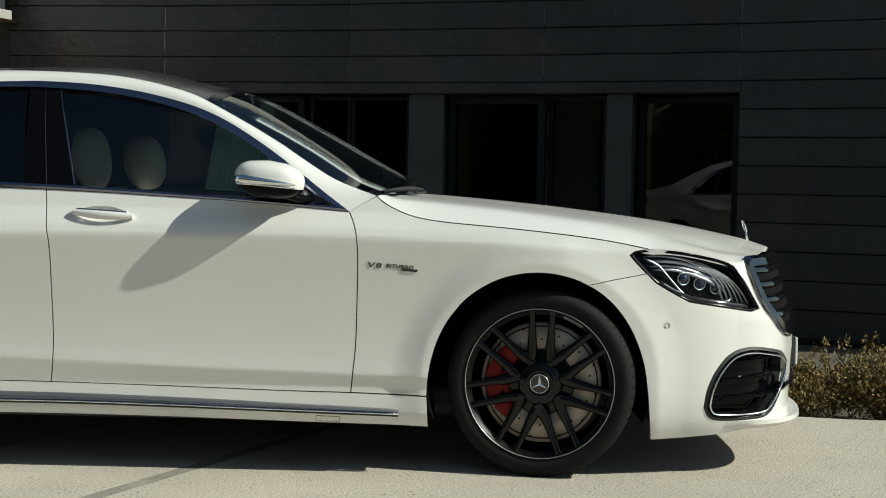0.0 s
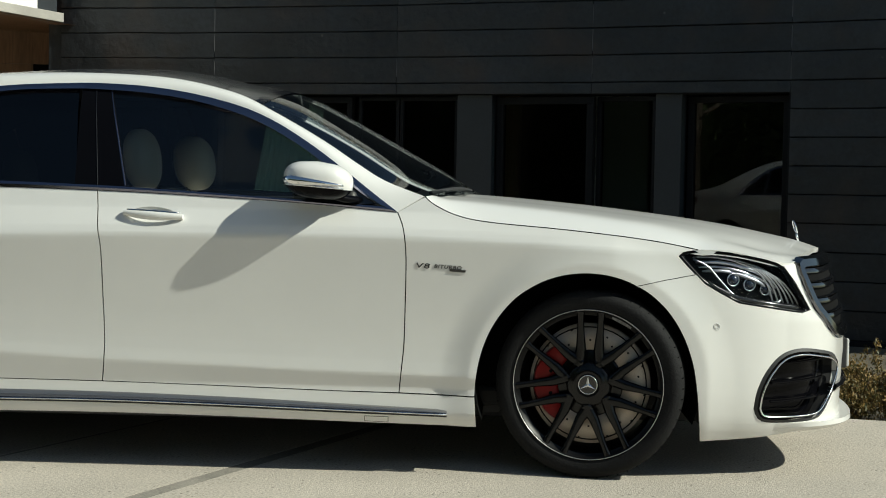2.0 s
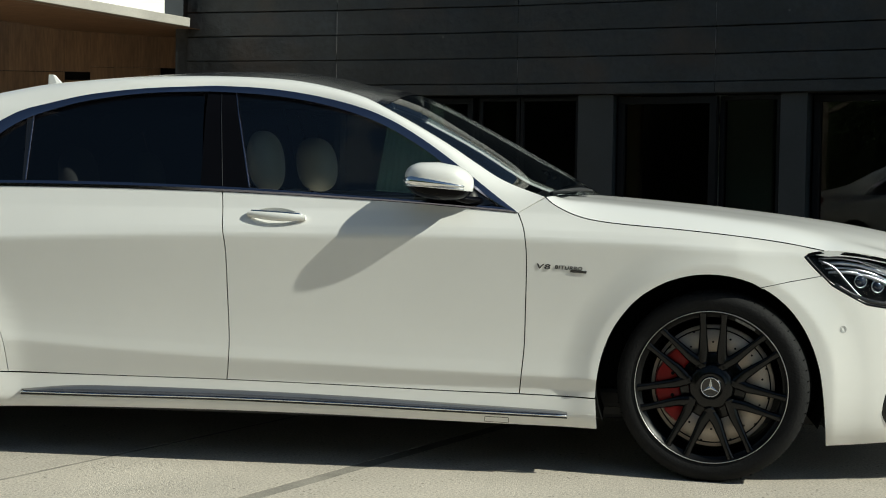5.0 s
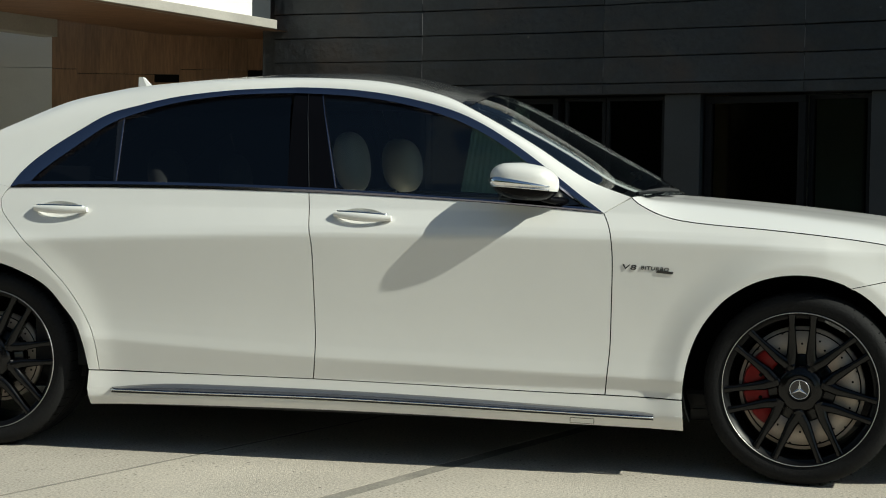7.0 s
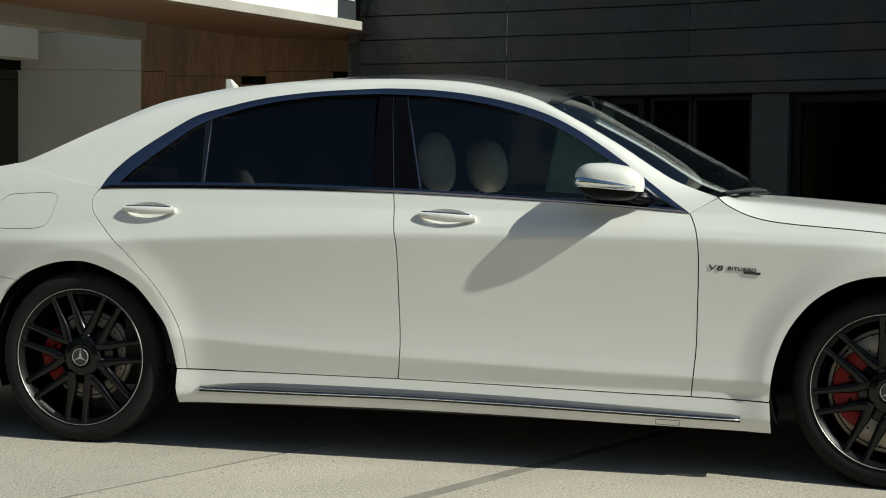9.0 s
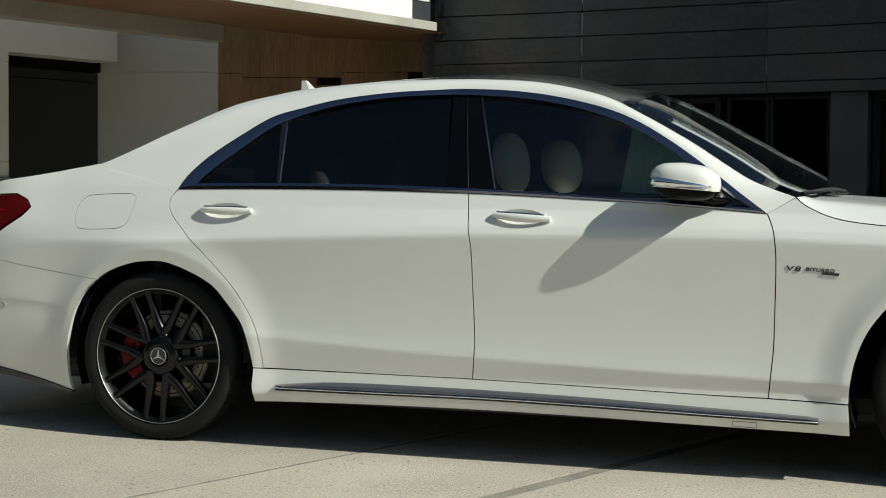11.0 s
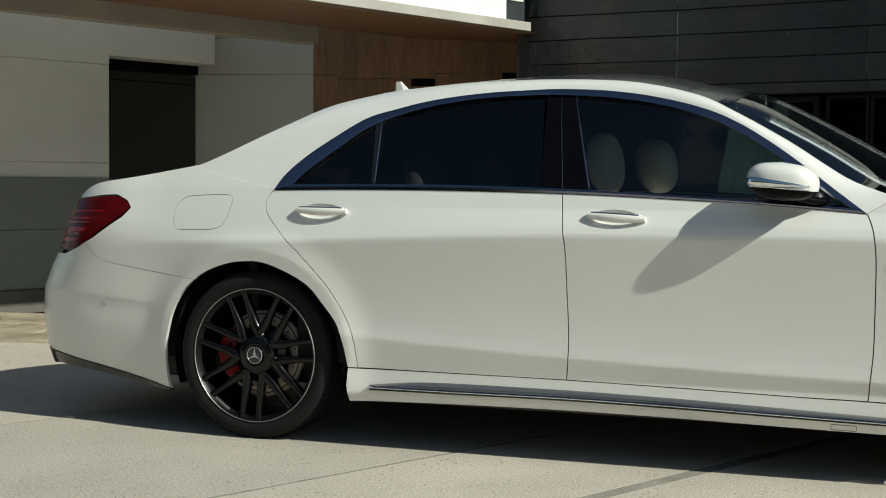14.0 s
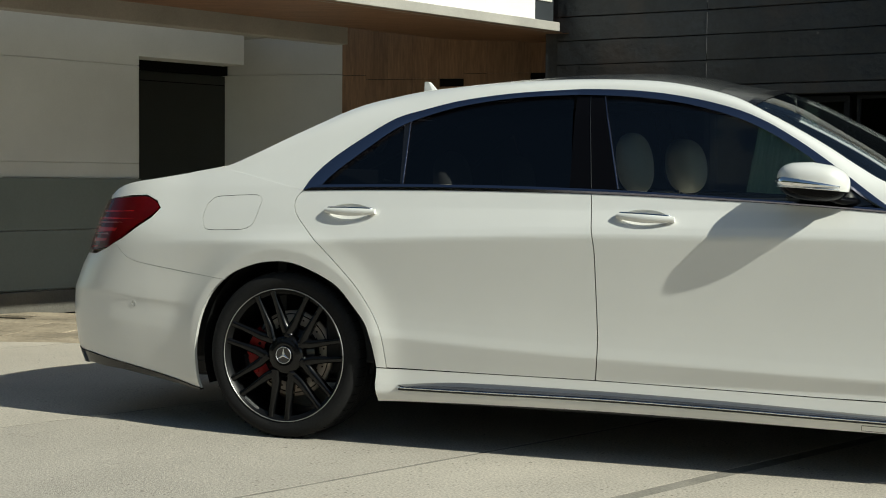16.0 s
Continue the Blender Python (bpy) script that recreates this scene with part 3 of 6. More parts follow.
for r in range(15):
    y = 0.0 + r * 0.30
    x = -5.6 + rnd.uniform(0, 0.4)
    while x < 0.4:
        w = rnd.uniform(0.45, 0.95)
        bm = boxed(x + 0.006, x + w - 0.006, y + 0.006, y + 0.294, -0.09, -0.025 + rnd.uniform(-0.003, 0.003), bevel=0.006)
        cx, cy = x + w / 2, y + 0.15
        mm = Matrix.Translation((-3.4, 2.9, 0)) @ Matrix.Rotation(radians(8), 4, "Z") @ Matrix.Translation((2.0, 0, 0))
        bm.transform(mm)
        c = mm @ Vector((cx, cy, 0))
        wall_side = (Vector((c.x, c.y, 0)) - A0).dot(WN)
        if wall_side > 0.35 and c.y > back_edge(c.x) + 0.30 and c.y < 6.6:
            part("paver", bm, PAVER, pave, sharp=60)
        else:
            bm.free()
        x += w


# ---- planting ----
def leaf_blob(bm, centre, radii, count, size, rnd, hollow=0.55):
    """Scatters small folded leaves through an uneven ellipsoid."""
    for _ in range(count):
        while True:
            v = Vector((rnd.uniform(-1, 1), rnd.uniform(-1, 1), rnd.uniform(-1, 1)))
            if hollow * rnd.random() < v.length < 1:
                break
        k = 0.75 + 0.45 * noise.noise(v * 2.3 + Vector(centre))
        p = Vector(centre) + Vector((v.x * radii[0], v.y * radii[1], v.z * radii[2])) * k
        s = size * rnd.uniform(0.6, 1.4)
        q = Euler((rnd.uniform(0, 6.3), rnd.uniform(0, 6.3), rnd.uniform(0, 6.3))).to_matrix()
        a, b, c, e = (q @ Vector(w) * s + p for w in ((-1, 0, 0), (0, -0.42, 0.12), (1, 0, 0), (0, 0.42, 0.12)))
        vs = [bm.verts.new(w) for w in (a, b, c, e)]
        bm.faces.new((vs[0], vs[1], vs[2]))
        bm.faces.new((vs[0], vs[2], vs[3]))


def shrub(at, radii, seed, leaves=15000):
    rnd = random.Random(seed)
    s = thing("shrub", "dense low shrub with small olive and bronze leaves", "shrub", at, group="shrubs along the house")
    bm = bmesh.new()
    for k in range(9):
        a = k * 2.4
        tube(bm, [(0, 0, -0.02), (math.cos(a) * radii[0] * 0.3, math.sin(a) * radii[1] * 0.3, radii[2] * 0.8), (math.cos(a) * radii[0] * 0.7, math.sin(a) * radii[1] * 0.7, radii[2] * 1.5)],
             lambda t: 0.009 * (1 - 0.7 * t), 5)
    part("stems", bm, BARK, s)
    bm = bmesh.new()
    for k in range(7):
        c = (rnd.uniform(-0.5, 0.5) * radii[0], rnd.uniform(-0.5, 0.5) * radii[1], radii[2] * rnd.uniform(0.7, 1.15))
        leaf_blob(bm, c, (radii[0] * 0.65, radii[1] * 0.65, radii[2] * 0.75), leaves // 7, 0.0098, rnd, 0.3)
    for k in range(40):
        c = (rnd.uniform(-0.9, 0.9) * radii[0], rnd.uniform(-0.8, 0.8) * radii[1], radii[2] * rnd.uniform(1.25, 1.85))
        leaf_blob(bm, c, (0.03, 0.03, 0.055), 26, 0.009, rnd, 0.0)
    part("foliage", bm, LEAF_SHRUB, s)
    return s


bed = tagged(part("planting_bed", flat_piece([(2.3, 2.2), (4.75, 1.63), (13, 1.03), (13, 3.0), (8.2, 4.5), (6.4, 5.3), (5.0, 5.95), (3.5, 6.5), (2.3, 6.8)], -0.135, -0.07), SOIL),
             "bare soil bed between forecourt and slate house", "bed", kind="structure")
for k, (x, y, rx, rz) in enumerate([(4.62, 2.02, 0.38, 0.175), (5.00, 1.95, 0.36, 0.222), (5.30, 2.02, 0.30, 0.15), (5.85, 2.0, 0.34, 0.15), (4.2, 2.2, 0.4, 0.17), (6.6, 1.95, 0.45, 0.18)]):
    shrub((x, y, -0.07), (rx, 0.36, rz), 40 + k)


def tree(at, height, seed, spread):
    """Tapered trunk, limbs and a broken crown of many leaves."""
    rnd = random.Random(seed)
    t = thing("tree", "broad garden tree in full dark green leaf", "tree", at, group="trees across the forecourt")
    bm = bmesh.new()
    tips = []
    top = Vector((rnd.uniform(-0.3, 0.3), rnd.uniform(-0.3, 0.3), height * 0.75))
    tube(bm, smooth_line([(0, 0, -0.15), (0.1, 0.05, height * 0.3), top], 10), lambda s: 0.17 * (1 - 0.75 * s), 9)
    for k in range(11):
        z = height * rnd.uniform(0.22, 0.72)
        a = k * 2.4 + rnd.uniform(-0.4, 0.4)
        L = spread * rnd.uniform(0.6, 1.0)
        b = Vector((0.06, 0.03, z))
        tip = b + Vector((math.cos(a) * L, math.sin(a) * L, height * rnd.uniform(0.1, 0.28)))
        tube(bm, smooth_line([b, b.lerp(tip, 0.5) + Vector((0, 0, -0.15)), tip], 7), lambda s: 0.06 * (1 - 0.8 * s), 6)
        tips += [tip, b.lerp(tip, 0.6)]
    part("trunk", bm, BARK, t)
    bm = bmesh.new()
    for p in tips + [top, top + Vector((0, 0, height * 0.15))]:
        leaf_blob(bm, p, (spread * 0.36, spread * 0.36, height * 0.12), 800, 0.055, rnd, 0.4)
    part("crown", bm, LEAF_TREE, t)
    return t


for k, (x, y, h, s) in enumerate([(-9.5, -13.0, 7.5, 3.0), (-5.0, -17.0, 9.0, 3.6), (-15.5, -9.0, 8.5, 3.4), (-12.0, -17.5, 10, 4.0), (-0.5, -19.5, 8.0, 3.4), (-18.5, -13.0, 9.5, 4.0), (-8.0, -19.0, 9.5, 4.0), (-6.5, -10.8, 8.5, 3.4), (-10.8, -7.6, 9.0, 3.6), (-3.0, -14.0, 9.0, 3.6)]):
    tree((x, y, -0.14), h, 70 + k, s)


def hedge(a, b, depth, height, seed):
    """A tall, dense, uneven hedge: heart coloured dark as inner shade, thick coat of leaves."""
    rnd = random.Random(seed)
    h = thing("hedge", "tall dense dark green garden hedge", "hedge", group="hedges round the forecourt")
    L = math.dist(a, b)
    m = Matrix.Translation((a[0], a[1], -0.14)) @ Matrix.Rotation(math.atan2(b[1] - a[1], b[0] - a[0]), 4, "Z")
    bm = bmesh.new()
    rows = []
    n = int(L / 0.8)
    for i in range(n + 1):
        x = L * i / n
        k = 1 + 0.22 * noise.noise(Vector((x * 0.45, seed, 0)))
        rows.append([Vector((x, y * depth * k, z * height * k)) for y, z in ((-.42, 0), (-.46, .35), (-.4, .75), (-.15, .93), (.15, .93), (.4, .75), (.46, .35), (.42, 0))])
    loft(bm, rows)
    bm.transform(m)
    part("twigs", bm, HEDGE_HEART, h)
    verts, faces = [], []
    for _ in range(int(L * height * 230)):
        x = rnd.uniform(0, L)
        k = 1 + 0.22 * noise.noise(Vector((x * 0.45, seed, 0)))
        if rnd.random() < .25:
            p = Vector((x, rnd.uniform(-.4, .4) * depth * k, height * k * rnd.uniform(.9, 1.06)))
        else:
            p = Vector((x, math.copysign(rnd.uniform(.40, .56), rnd.uniform(-1, 1)) * depth * k, height * k * rnd.uniform(0.02, 1)))
        p += Vector((0, 0.35 * noise.noise(p * 0.9), 0))
        s = rnd.uniform(0.03, 0.075)
        q = Euler((rnd.uniform(0, 6.3), rnd.uniform(0, 6.3), rnd.uniform(0, 6.3))).to_matrix()
        i0 = len(verts)
        verts += [m @ (q @ Vector(w) * s + p) for w in ((-1, 0, 0), (0, -0.45, 0.12), (1, 0, 0), (0, 0.45, 0.12))]
        faces += [(i0, i0 + 1, i0 + 2), (i0, i0 + 2, i0 + 3)]
    me = bpy.data.meshes.new("foliage")
    me.from_pydata(verts, [], faces)
    me.materials.append(LEAF_TREE)
    ob = new("foliage", me)
    ob.parent = h


hedge((-24, -7.5), (-12, -21), 1.8, 8.5, 3)
hedge((-12.5, -21), (9, -23), 1.8, 8.5, 4)

# ---- the car: long saloon; x runs forward from the rear axle, y inward from its right flank ----
MID = 0.93          # the car's middle plane
from mathutils.geometry import tessellate_polygon

NOSE = [(.15, 4.17), (.22, 4.21), (.4, 4.20), (.6, 4.20), (.75, 4.15), (.86, 4.09), (1.05, 3.98)]
TAIL = [(.2, -1.20), (.35, -1.27), (.5, -1.29), (.6, -1.28), (.7, -1.23), (.78, -1.175), (.9, -1.125), (1.08, -1.03)]
PROUD = [(.20, .0), (.32, .045), (.45, .062), (.60, .058), (.74, .060), (.82, .070), (.86, .075)]   # how far the grille and plate stand out
X0, X1, PW, K = 3.45, -.45, 3.5, .85
SHOULDER = [(-1.2, .80), (-.6, .82), (.26, .845), (.65, .863), (1.02, .876), (1.34, .885), (2.1, .892), (2.49, .890), (3.04, .873), (3.42, .852), (4.2, .80)]
DOOR_FORM = [(.1, -.0009), (.2, .0014), (.3, .0012), (.4, .0), (.55, -.004), (.7, -.009), (.85, -.0152)]   # hollow between the two creases
LOWLINE = [(-.5, .50), (.48, .457), (.77, .438), (1.02, .425), (1.34, .411), (1.67, .40), (2.0, .389), (2.42, .379), (3.2, .36)]


def taper(x):
    """How far the flank draws in towards both ends."""
    return .016 * max(0, 1.7 - x) ** 2 + .04 * max(0, -.1 - x) ** 2 + .085 * max(0, x - 2.95) ** 2


def flank(x, z):
    """How far the flank lies inward at height z, before the ends curve in."""
    zu, zl = ipl(x, SHOULDER), ipl(x, LOWLINE)
    fade = 1 - 0.75 * min(1, max(0, (x - 2.55) / 0.5)) if x > 1 else 1 - 0.8 * min(1, max(0, (0.5 - x) / 0.4))
    knots = [(.12, .07), (.18, .028), (.228, .002), (.255, .002), (.29, .003 + .003 * fade), (.325, .0045 + .005 * fade), (zl, -.003 - .003 * fade)] + [(zl + u * (zu - .015 - zl), y) for u, y in DOOR_FORM] + [
             (zu - .015, -.022), (zu, -.021), (zu + .03, -.009), (.98, .03), (1.06, .06), (1.20, .125), (1.35, .195), (1.45, .26), (1.5, .32)]
    body = sum(ipl(z + d, knots) for d in (-.005, 0, .005)) / 3
    plain = max(min(1, max(0, (-.10 - x) / .55)), min(1, max(0, (x - 3.25) / .35)))
    if plain:
        simple = [(.12, .07), (.17, .035), (.22, .010), (.30, -.006), (.40, -.013), (.52, -.016), (.64, -.015), (.76, -.010), (.84, .000), (.92, .014), (.98, .03), (1.06, .06), (1.20, .125), (1.35, .195), (1.45, .26)]
        if x < 0:
            simple = [(.12, .10), (.17, .075), (.22, .052), (.30, .030), (.40, .010), (.52, -.008), (.60, -.015), (.68, -.016), (.76, -.019), (.82, -.019), (.88, -.008), (.93, .010)] + simple[10:]
        body += plain * (sum(ipl(z + d, simple) for d in (-.03, -.015, 0, .015, .03)) / 5 - body)
    if x < -.36:
        zc = ipl(x, [(-1.02, .595), (-.83, .588), (-.65, .574), (-.42, .553)])
        u = (zc - z) / .13
        if 0 < u < 1:
            body += .0034 * 6.75 * u * (1 - u) ** 2 * min(1, (-.36 - x) / .12)
    return body + taper(x)


LIP = .440          # radius of the crease round each wheel arch


def flare(x, z):
    o = 0
    for cx in (3.165, 0):
        d = math.hypot(x - cx, max(0, z - .36)) - LIP
        if d < .11:
            d = d if d > .006 else (d + .006) ** 2 / .024 if d > -.006 else 0
            o -= .015 * (1 - d / .11) ** 1.6
    return o


def ends(x, z):
    if x > X0:
        u = (x - X0) / (ipl(z, NOSE) - X0)
    elif x < X1:
        u = (X1 - x) / (X1 - ipl(z, TAIL))
    else:
        return 0
    return MID * (1 - (1 - min(1, u) ** PW) ** (1 / PW))


def skin_y(x, z):
    return ends(x, z) + (flank(x, z) + flare(x, z)) * (1 - min(1, max(0, (x - 3.9) / .4)))


S_NOSE, S_TAIL = X0 + K * math.pi / 2, X1 - K * math.pi / 2


def along(x, z):
    """The flank's own running coordinate for x: it goes on round the corners to the middle."""
    if x > X0:
        u = min(1, (x - X0) / (ipl(z, NOSE) - X0))
        return X0 + K * math.atan2(u, (1 - u ** PW) ** (1 / PW))
    if x < X1:
        u = min(1, (X1 - x) / (X1 - ipl(z, TAIL)))
        return X1 - K * math.atan2(u, (1 - u ** PW) ** (1 / PW))
    return x


def skin(s, z, off=0.0):
    """The point of the body's skin at s and z, moved inward by off."""
    if s > X0 or s < X1:
        front = s > X0
        th = min(math.pi / 2, ((s - X0) if front else (X1 - s)) / K)
        end = ipl(z, NOSE) if front else ipl(z, TAIL)
        base = X0 if front else X1
        u, v = math.sin(th), max(0.0, math.cos(th))
        r = (u ** PW + v ** PW) ** (-1 / PW)
        u, v = u * r, v * r
        x = base + (end - base) * u
        y = MID * (1 - v)
        fl = 1 - min(1, max(0, (x - 3.9) / .4)) if front else 1 - min(1, math.asin(min(1, u ** 1.75)) / 1.2)
        y += (flank(x, z) + flare(x, z)) * fl
        nx, ny = u ** (PW - 1) / .72 * (1 if front else -1), -v ** (PW - 1) / .93
        n = Vector((nx, ny, 0)).normalized()
        if front and s > 4.25:
            w = min(1, (s - 4.25) / .42)
            x += ipl(z, PROUD) * w * w * (3 - 2 * w)
        return Vector((x + (x - 2.85) * .18 * taper(x) * fl, y, z + (z - 1.076) * .18 * taper(x) * fl)) - n * off
    return Vector((s + (s - 2.85) * .18 * taper(s), skin_y(s, z) + off, z + (z - 1.076) * .18 * taper(s)))


def mirrored(bm):
    for v in bm.verts:
        v.co.y = 2 * MID - v.co.y
    bmesh.ops.reverse_faces(bm, faces=bm.faces)
    return bm


def inset(poly, d):
    """Draws a closed outline in by d."""
    n = len(poly)
    area = sum(poly[i][0] * poly[(i + 1) % n][1] - poly[(i + 1) % n][0] * poly[i][1] for i in range(n))
    sgn = 1 if area > 0 else -1
    out = []
    for i in range(n):
        a, b, c = Vector(poly[i - 1]), Vector(poly[i]), Vector(poly[(i + 1) % n])
        e, f = (b - a).normalized(), (c - b).normalized()
        t = (e + f)
        if t.length < 1e-6:
            t = e
        t.normalize()
        nrm = Vector((-t.y, t.x)) * sgn
        out.append(tuple(b + nrm * d / max(0.5, math.sqrt(max(0.05, (1 + e.dot(f)) / 2)))))
    return out


def curve2(pts, n):
    return [(p.x, p.y) for p in smooth_line([(a, b, 0) for a, b in pts], n)]


def panel_bm(poly, off=0.0, step=0.035, thick=0.014, holes=(), raw=False, tall=0.3):
    """A body panel: the outline (x, z), with holes, cut into a fine net and laid on the skin, with a turned-in edge."""
    loops = [[(p[0] if raw else along(p[0], p[1]), p[1]) for p in L] for L in (poly, *holes)]
    flat = [p for L in loops for p in L]
    bm = bmesh.new()
    vs = [bm.verts.new((s, 0, z)) for s, z in flat]
    for t in tessellate_polygon([[Vector((s, z, 0)) for s, z in L] for L in loops]):
        try:
            bm.faces.new([vs[i] for i in t])
        except ValueError:
            pass
    lo_s, hi_s = min(p[0] for p in flat), max(p[0] for p in flat)
    lo_z, hi_z = min(p[1] for p in flat), max(p[1] for p in flat)
    for axis, lo, hi in ((0, lo_s, hi_s), (2, lo_z, hi_z)):
        n = max(1, int((hi - lo) / (step if axis == 0 else step * tall)))
        for k in range(1, n):
            co, no = [0, 0, 0], [0, 0, 0]
            co[axis], no[axis] = lo + (hi - lo) * k / n, 1
            bmesh.ops.bisect_plane(bm, geom=bm.verts[:] + bm.edges[:] + bm.faces[:], plane_co=co, plane_no=no, dist=1e-5)
    bmesh.ops.remove_doubles(bm, verts=bm.verts, dist=2e-4)
    flatco = {v: (v.co.x, v.co.z) for v in bm.verts}
    for v in bm.verts:
        v.co = skin(*flatco[v], off)
    bmesh.ops.recalc_face_normals(bm, faces=bm.faces)
    if sum(f.normal.y * f.calc_area() for f in bm.faces) > 0:
        bmesh.ops.reverse_faces(bm, faces=bm.faces)
    rim = [e for e in bm.edges if len(e.link_faces) == 1]
    if thick:
        for e in rim:
            a, b = e.verts
            q = [bm.verts.new(c) for c in (a.co.copy(), b.co.copy(), skin(*flatco[b], off + thick), skin(*flatco[a], off + thick))]
            f = bm.faces.new(q)
            f.normal_update()
            mid = e.link_faces[0].calc_center_median()
            if f.normal.dot((a.co + b.co) / 2 - mid) < 0:
                f.normal_flip()
    return bm


def both(name, make, mat, parent, label=""):
    """The same part on the right and, mirrored, on the left. Gives the right-hand one."""
    right = part(name, make(), mat, parent, label)
    part(name, mirrored(make()), mat, parent, label)
    return right


# grey of the thin line round the jack cover
SEAM = material("grey_seam", (0.16, 0.155, 0.14), 0.8, grain=0.2)
car = thing("car", "pearl-white long luxury saloon car parked on concrete", "car")

FD = [(2.447, .98), (2.47, .927), (2.481, .865), (2.485, .782), (2.483, .592), (2.481, .488), (2.474, .403), (2.465, .306)]
MD = [(1.31, 1.042), (1.328, .914), (1.342, .829), (1.349, .655), (1.356, .481), (1.354, .393), (1.346, .324)]
RD = [(.071, 1.045), (.043, 1.006), (.05, .96), (.074, .926), (.136, .864), (.213, .793), (.283, .722), (.34, .66), (.388, .593), (.427, .527), (.459, .449), (.476, .329)]
BELT = [(.071, 1.045), (.35, 1.050), (.65, 1.051), (.95, 1.049), (1.31, 1.042), (1.543, 1.034), (1.764, 1.024), (1.981, 1.014), (2.195, 1.0), (2.447, .98)]
SILL_T = [(.434, .328), (.476, .327), (.876, .326), (1.346, .324), (1.782, .317), (2.211, .308), (2.464, .305), (2.748, .298)]
SILL_B = [(.438, .191), (.871, .201), (1.334, .205), (1.779, .201), (2.209, .192), (2.755, .183)]
SHUT = [(2.548, 1.039), (2.574, 1.016), (2.618, .992), (2.661, .974), (2.724, .958), (2.83, .945), (3.041, .929), (3.252, .909), (3.419, .888), (3.559, .862)]
ARCH_F = [(2.748, .302), (2.752, .368), (2.767, .452), (2.796, .535), (2.837, .605), (2.898, .674), (2.981, .728), (3.064, .757), (3.147, .767), (3.23, .760), (3.314, .735), (3.388, .694),
          (3.454, .632), (3.508, .549), (3.547, .446), (3.566, .341), (3.577, .236), (3.588, .147)]
ARCH_R = [(.434, .328), (.416, .421), (.387, .502), (.327, .579), (.255, .658), (.152, .713), (.054, .746), (-.025, .749), (-.11, .737), (-.217, .698), (-.304, .633), (-.358, .555),
          (-.394, .457), (-.414, .359), (-.413, .264), (-.406, .195)]
LAMP = [(3.490, .838), (3.507, .852), (3.555, .862), (3.625, .859), (3.732, .846), (3.876, .809), (3.936, .731), (3.991, .644), (3.958, .634), (3.824, .654), (3.715, .67), (3.65, .703), (3.587, .739), (3.543, .781)]
BUMP_F = [(3.335, .7235), (3.44, .748), (3.552, .770)]
TAILLAMP = [(-1.08, .760), (-1.06, .82), (-1.03, .90), (-.99, .960), (-.92, .998), (-.767, 1.01), (-.68, 1.013), (-.628, .99), (-.607, .963), (-.642, .929), (-.706, .889), (-.786, .838), (-.88, .787)]
BUMP_R = [(-.259, .667), (-.414, .687), (-.609, .716), (-.708, .733), (-.751, .749), (-.794, .78), (-.826, .812)]
INTAKE = [(3.779, .277), (3.787, .335), (3.808, .392), (3.839, .441), (3.871, .474), (3.911, .494), (3.97, .501), (4.045, .490), (4.11, .470), (4.148, .43), (4.148, .39), (4.128, .345), (4.098, .295), (4.065, .25),
          (4.03, .228), (3.947, .222), (3.834, .224), (3.796, .24)]
FUEL = [(-.384, .925), (-.376, .973), (-.35, 1.003), (-.319, 1.017), (-.175, 1.025), (-.13, 1.022), (-.113, 1.008), (-.115, .985), (-.132, .917), (-.148, .893), (-.18, .880), (-.223, .876), (-.337, .874), (-.37, .885)]


def ellipse(cx, cz, rx, rz, n=28, tilt=0.0):
    return [(cx + rx * math.cos(a) - tilt * rz * math.sin(a), cz + rz * math.sin(a) + tilt * rx * math.cos(a)) for a in (k * math.tau / n for k in range(n))]


HANDLES = {"front": (1.535, .944, -.030), "rear": (.305, .953, -.008)}
arch_f_back = smooth_line([(a, b, 0) for a, b in ARCH_F], 70)
arch_f_back = [(p.x, p.y) for p in arch_f_back]
arch_r = [(p.x, p.y) for p in smooth_line([(a, b, 0) for a, b in ARCH_R], 64)]
fender_poly = curve2(FD[::-1], 30) + curve2(SHUT, 40) + [LAMP[1], LAMP[0], (3.512, .812), LAMP[13]] + BUMP_F[::-1] + [p for p in arch_f_back[::-1] if p[0] < 3.329] + [(2.748, .300), (2.6, .303), (2.47, .306)]
door_f_poly = curve2(BELT[4:], 30) + curve2(FD, 34)[1:] + [p for p in SILL_T[::-1] if 1.36 < p[0] < 2.45] + curve2(MD[::-1], 34)[:-1]
door_r_poly = curve2(BELT[:5], 30) + curve2(MD, 34)[1:] + [p for p in SILL_T[::-1] if .5 < p[0] < 1.33] + curve2(RD[::-1], 50)[:-1]
TOP_Q = [(.071, 1.048), (-.12, 1.092), (-.34, 1.142), (-.50, 1.113), (-.65, 1.089), (-.73, 1.079), (-.81, 1.066), (-.87, 1.045), (-.93, 1.012), (-.925, 1.0)]
quarter_poly = curve2(RD[::-1], 50) + TOP_Q[1:] + [(-.862, 1.004), (-.767, 1.016), (-.68, 1.019), (-.622, .994), (-.600, .963), (-.636, .924), (-.70, .884), (-.78, .833)] + curve2(BUMP_R[::-1], 24) + \
    [p for p in arch_r[::-1] if p[1] > .335 and p[0] > -.262] + [(.434, .330)]
sill_poly = curve2(SILL_T, 40) + [(2.752, .24)] + curve2(SILL_B[::-1], 40) + [(.430, .26)]

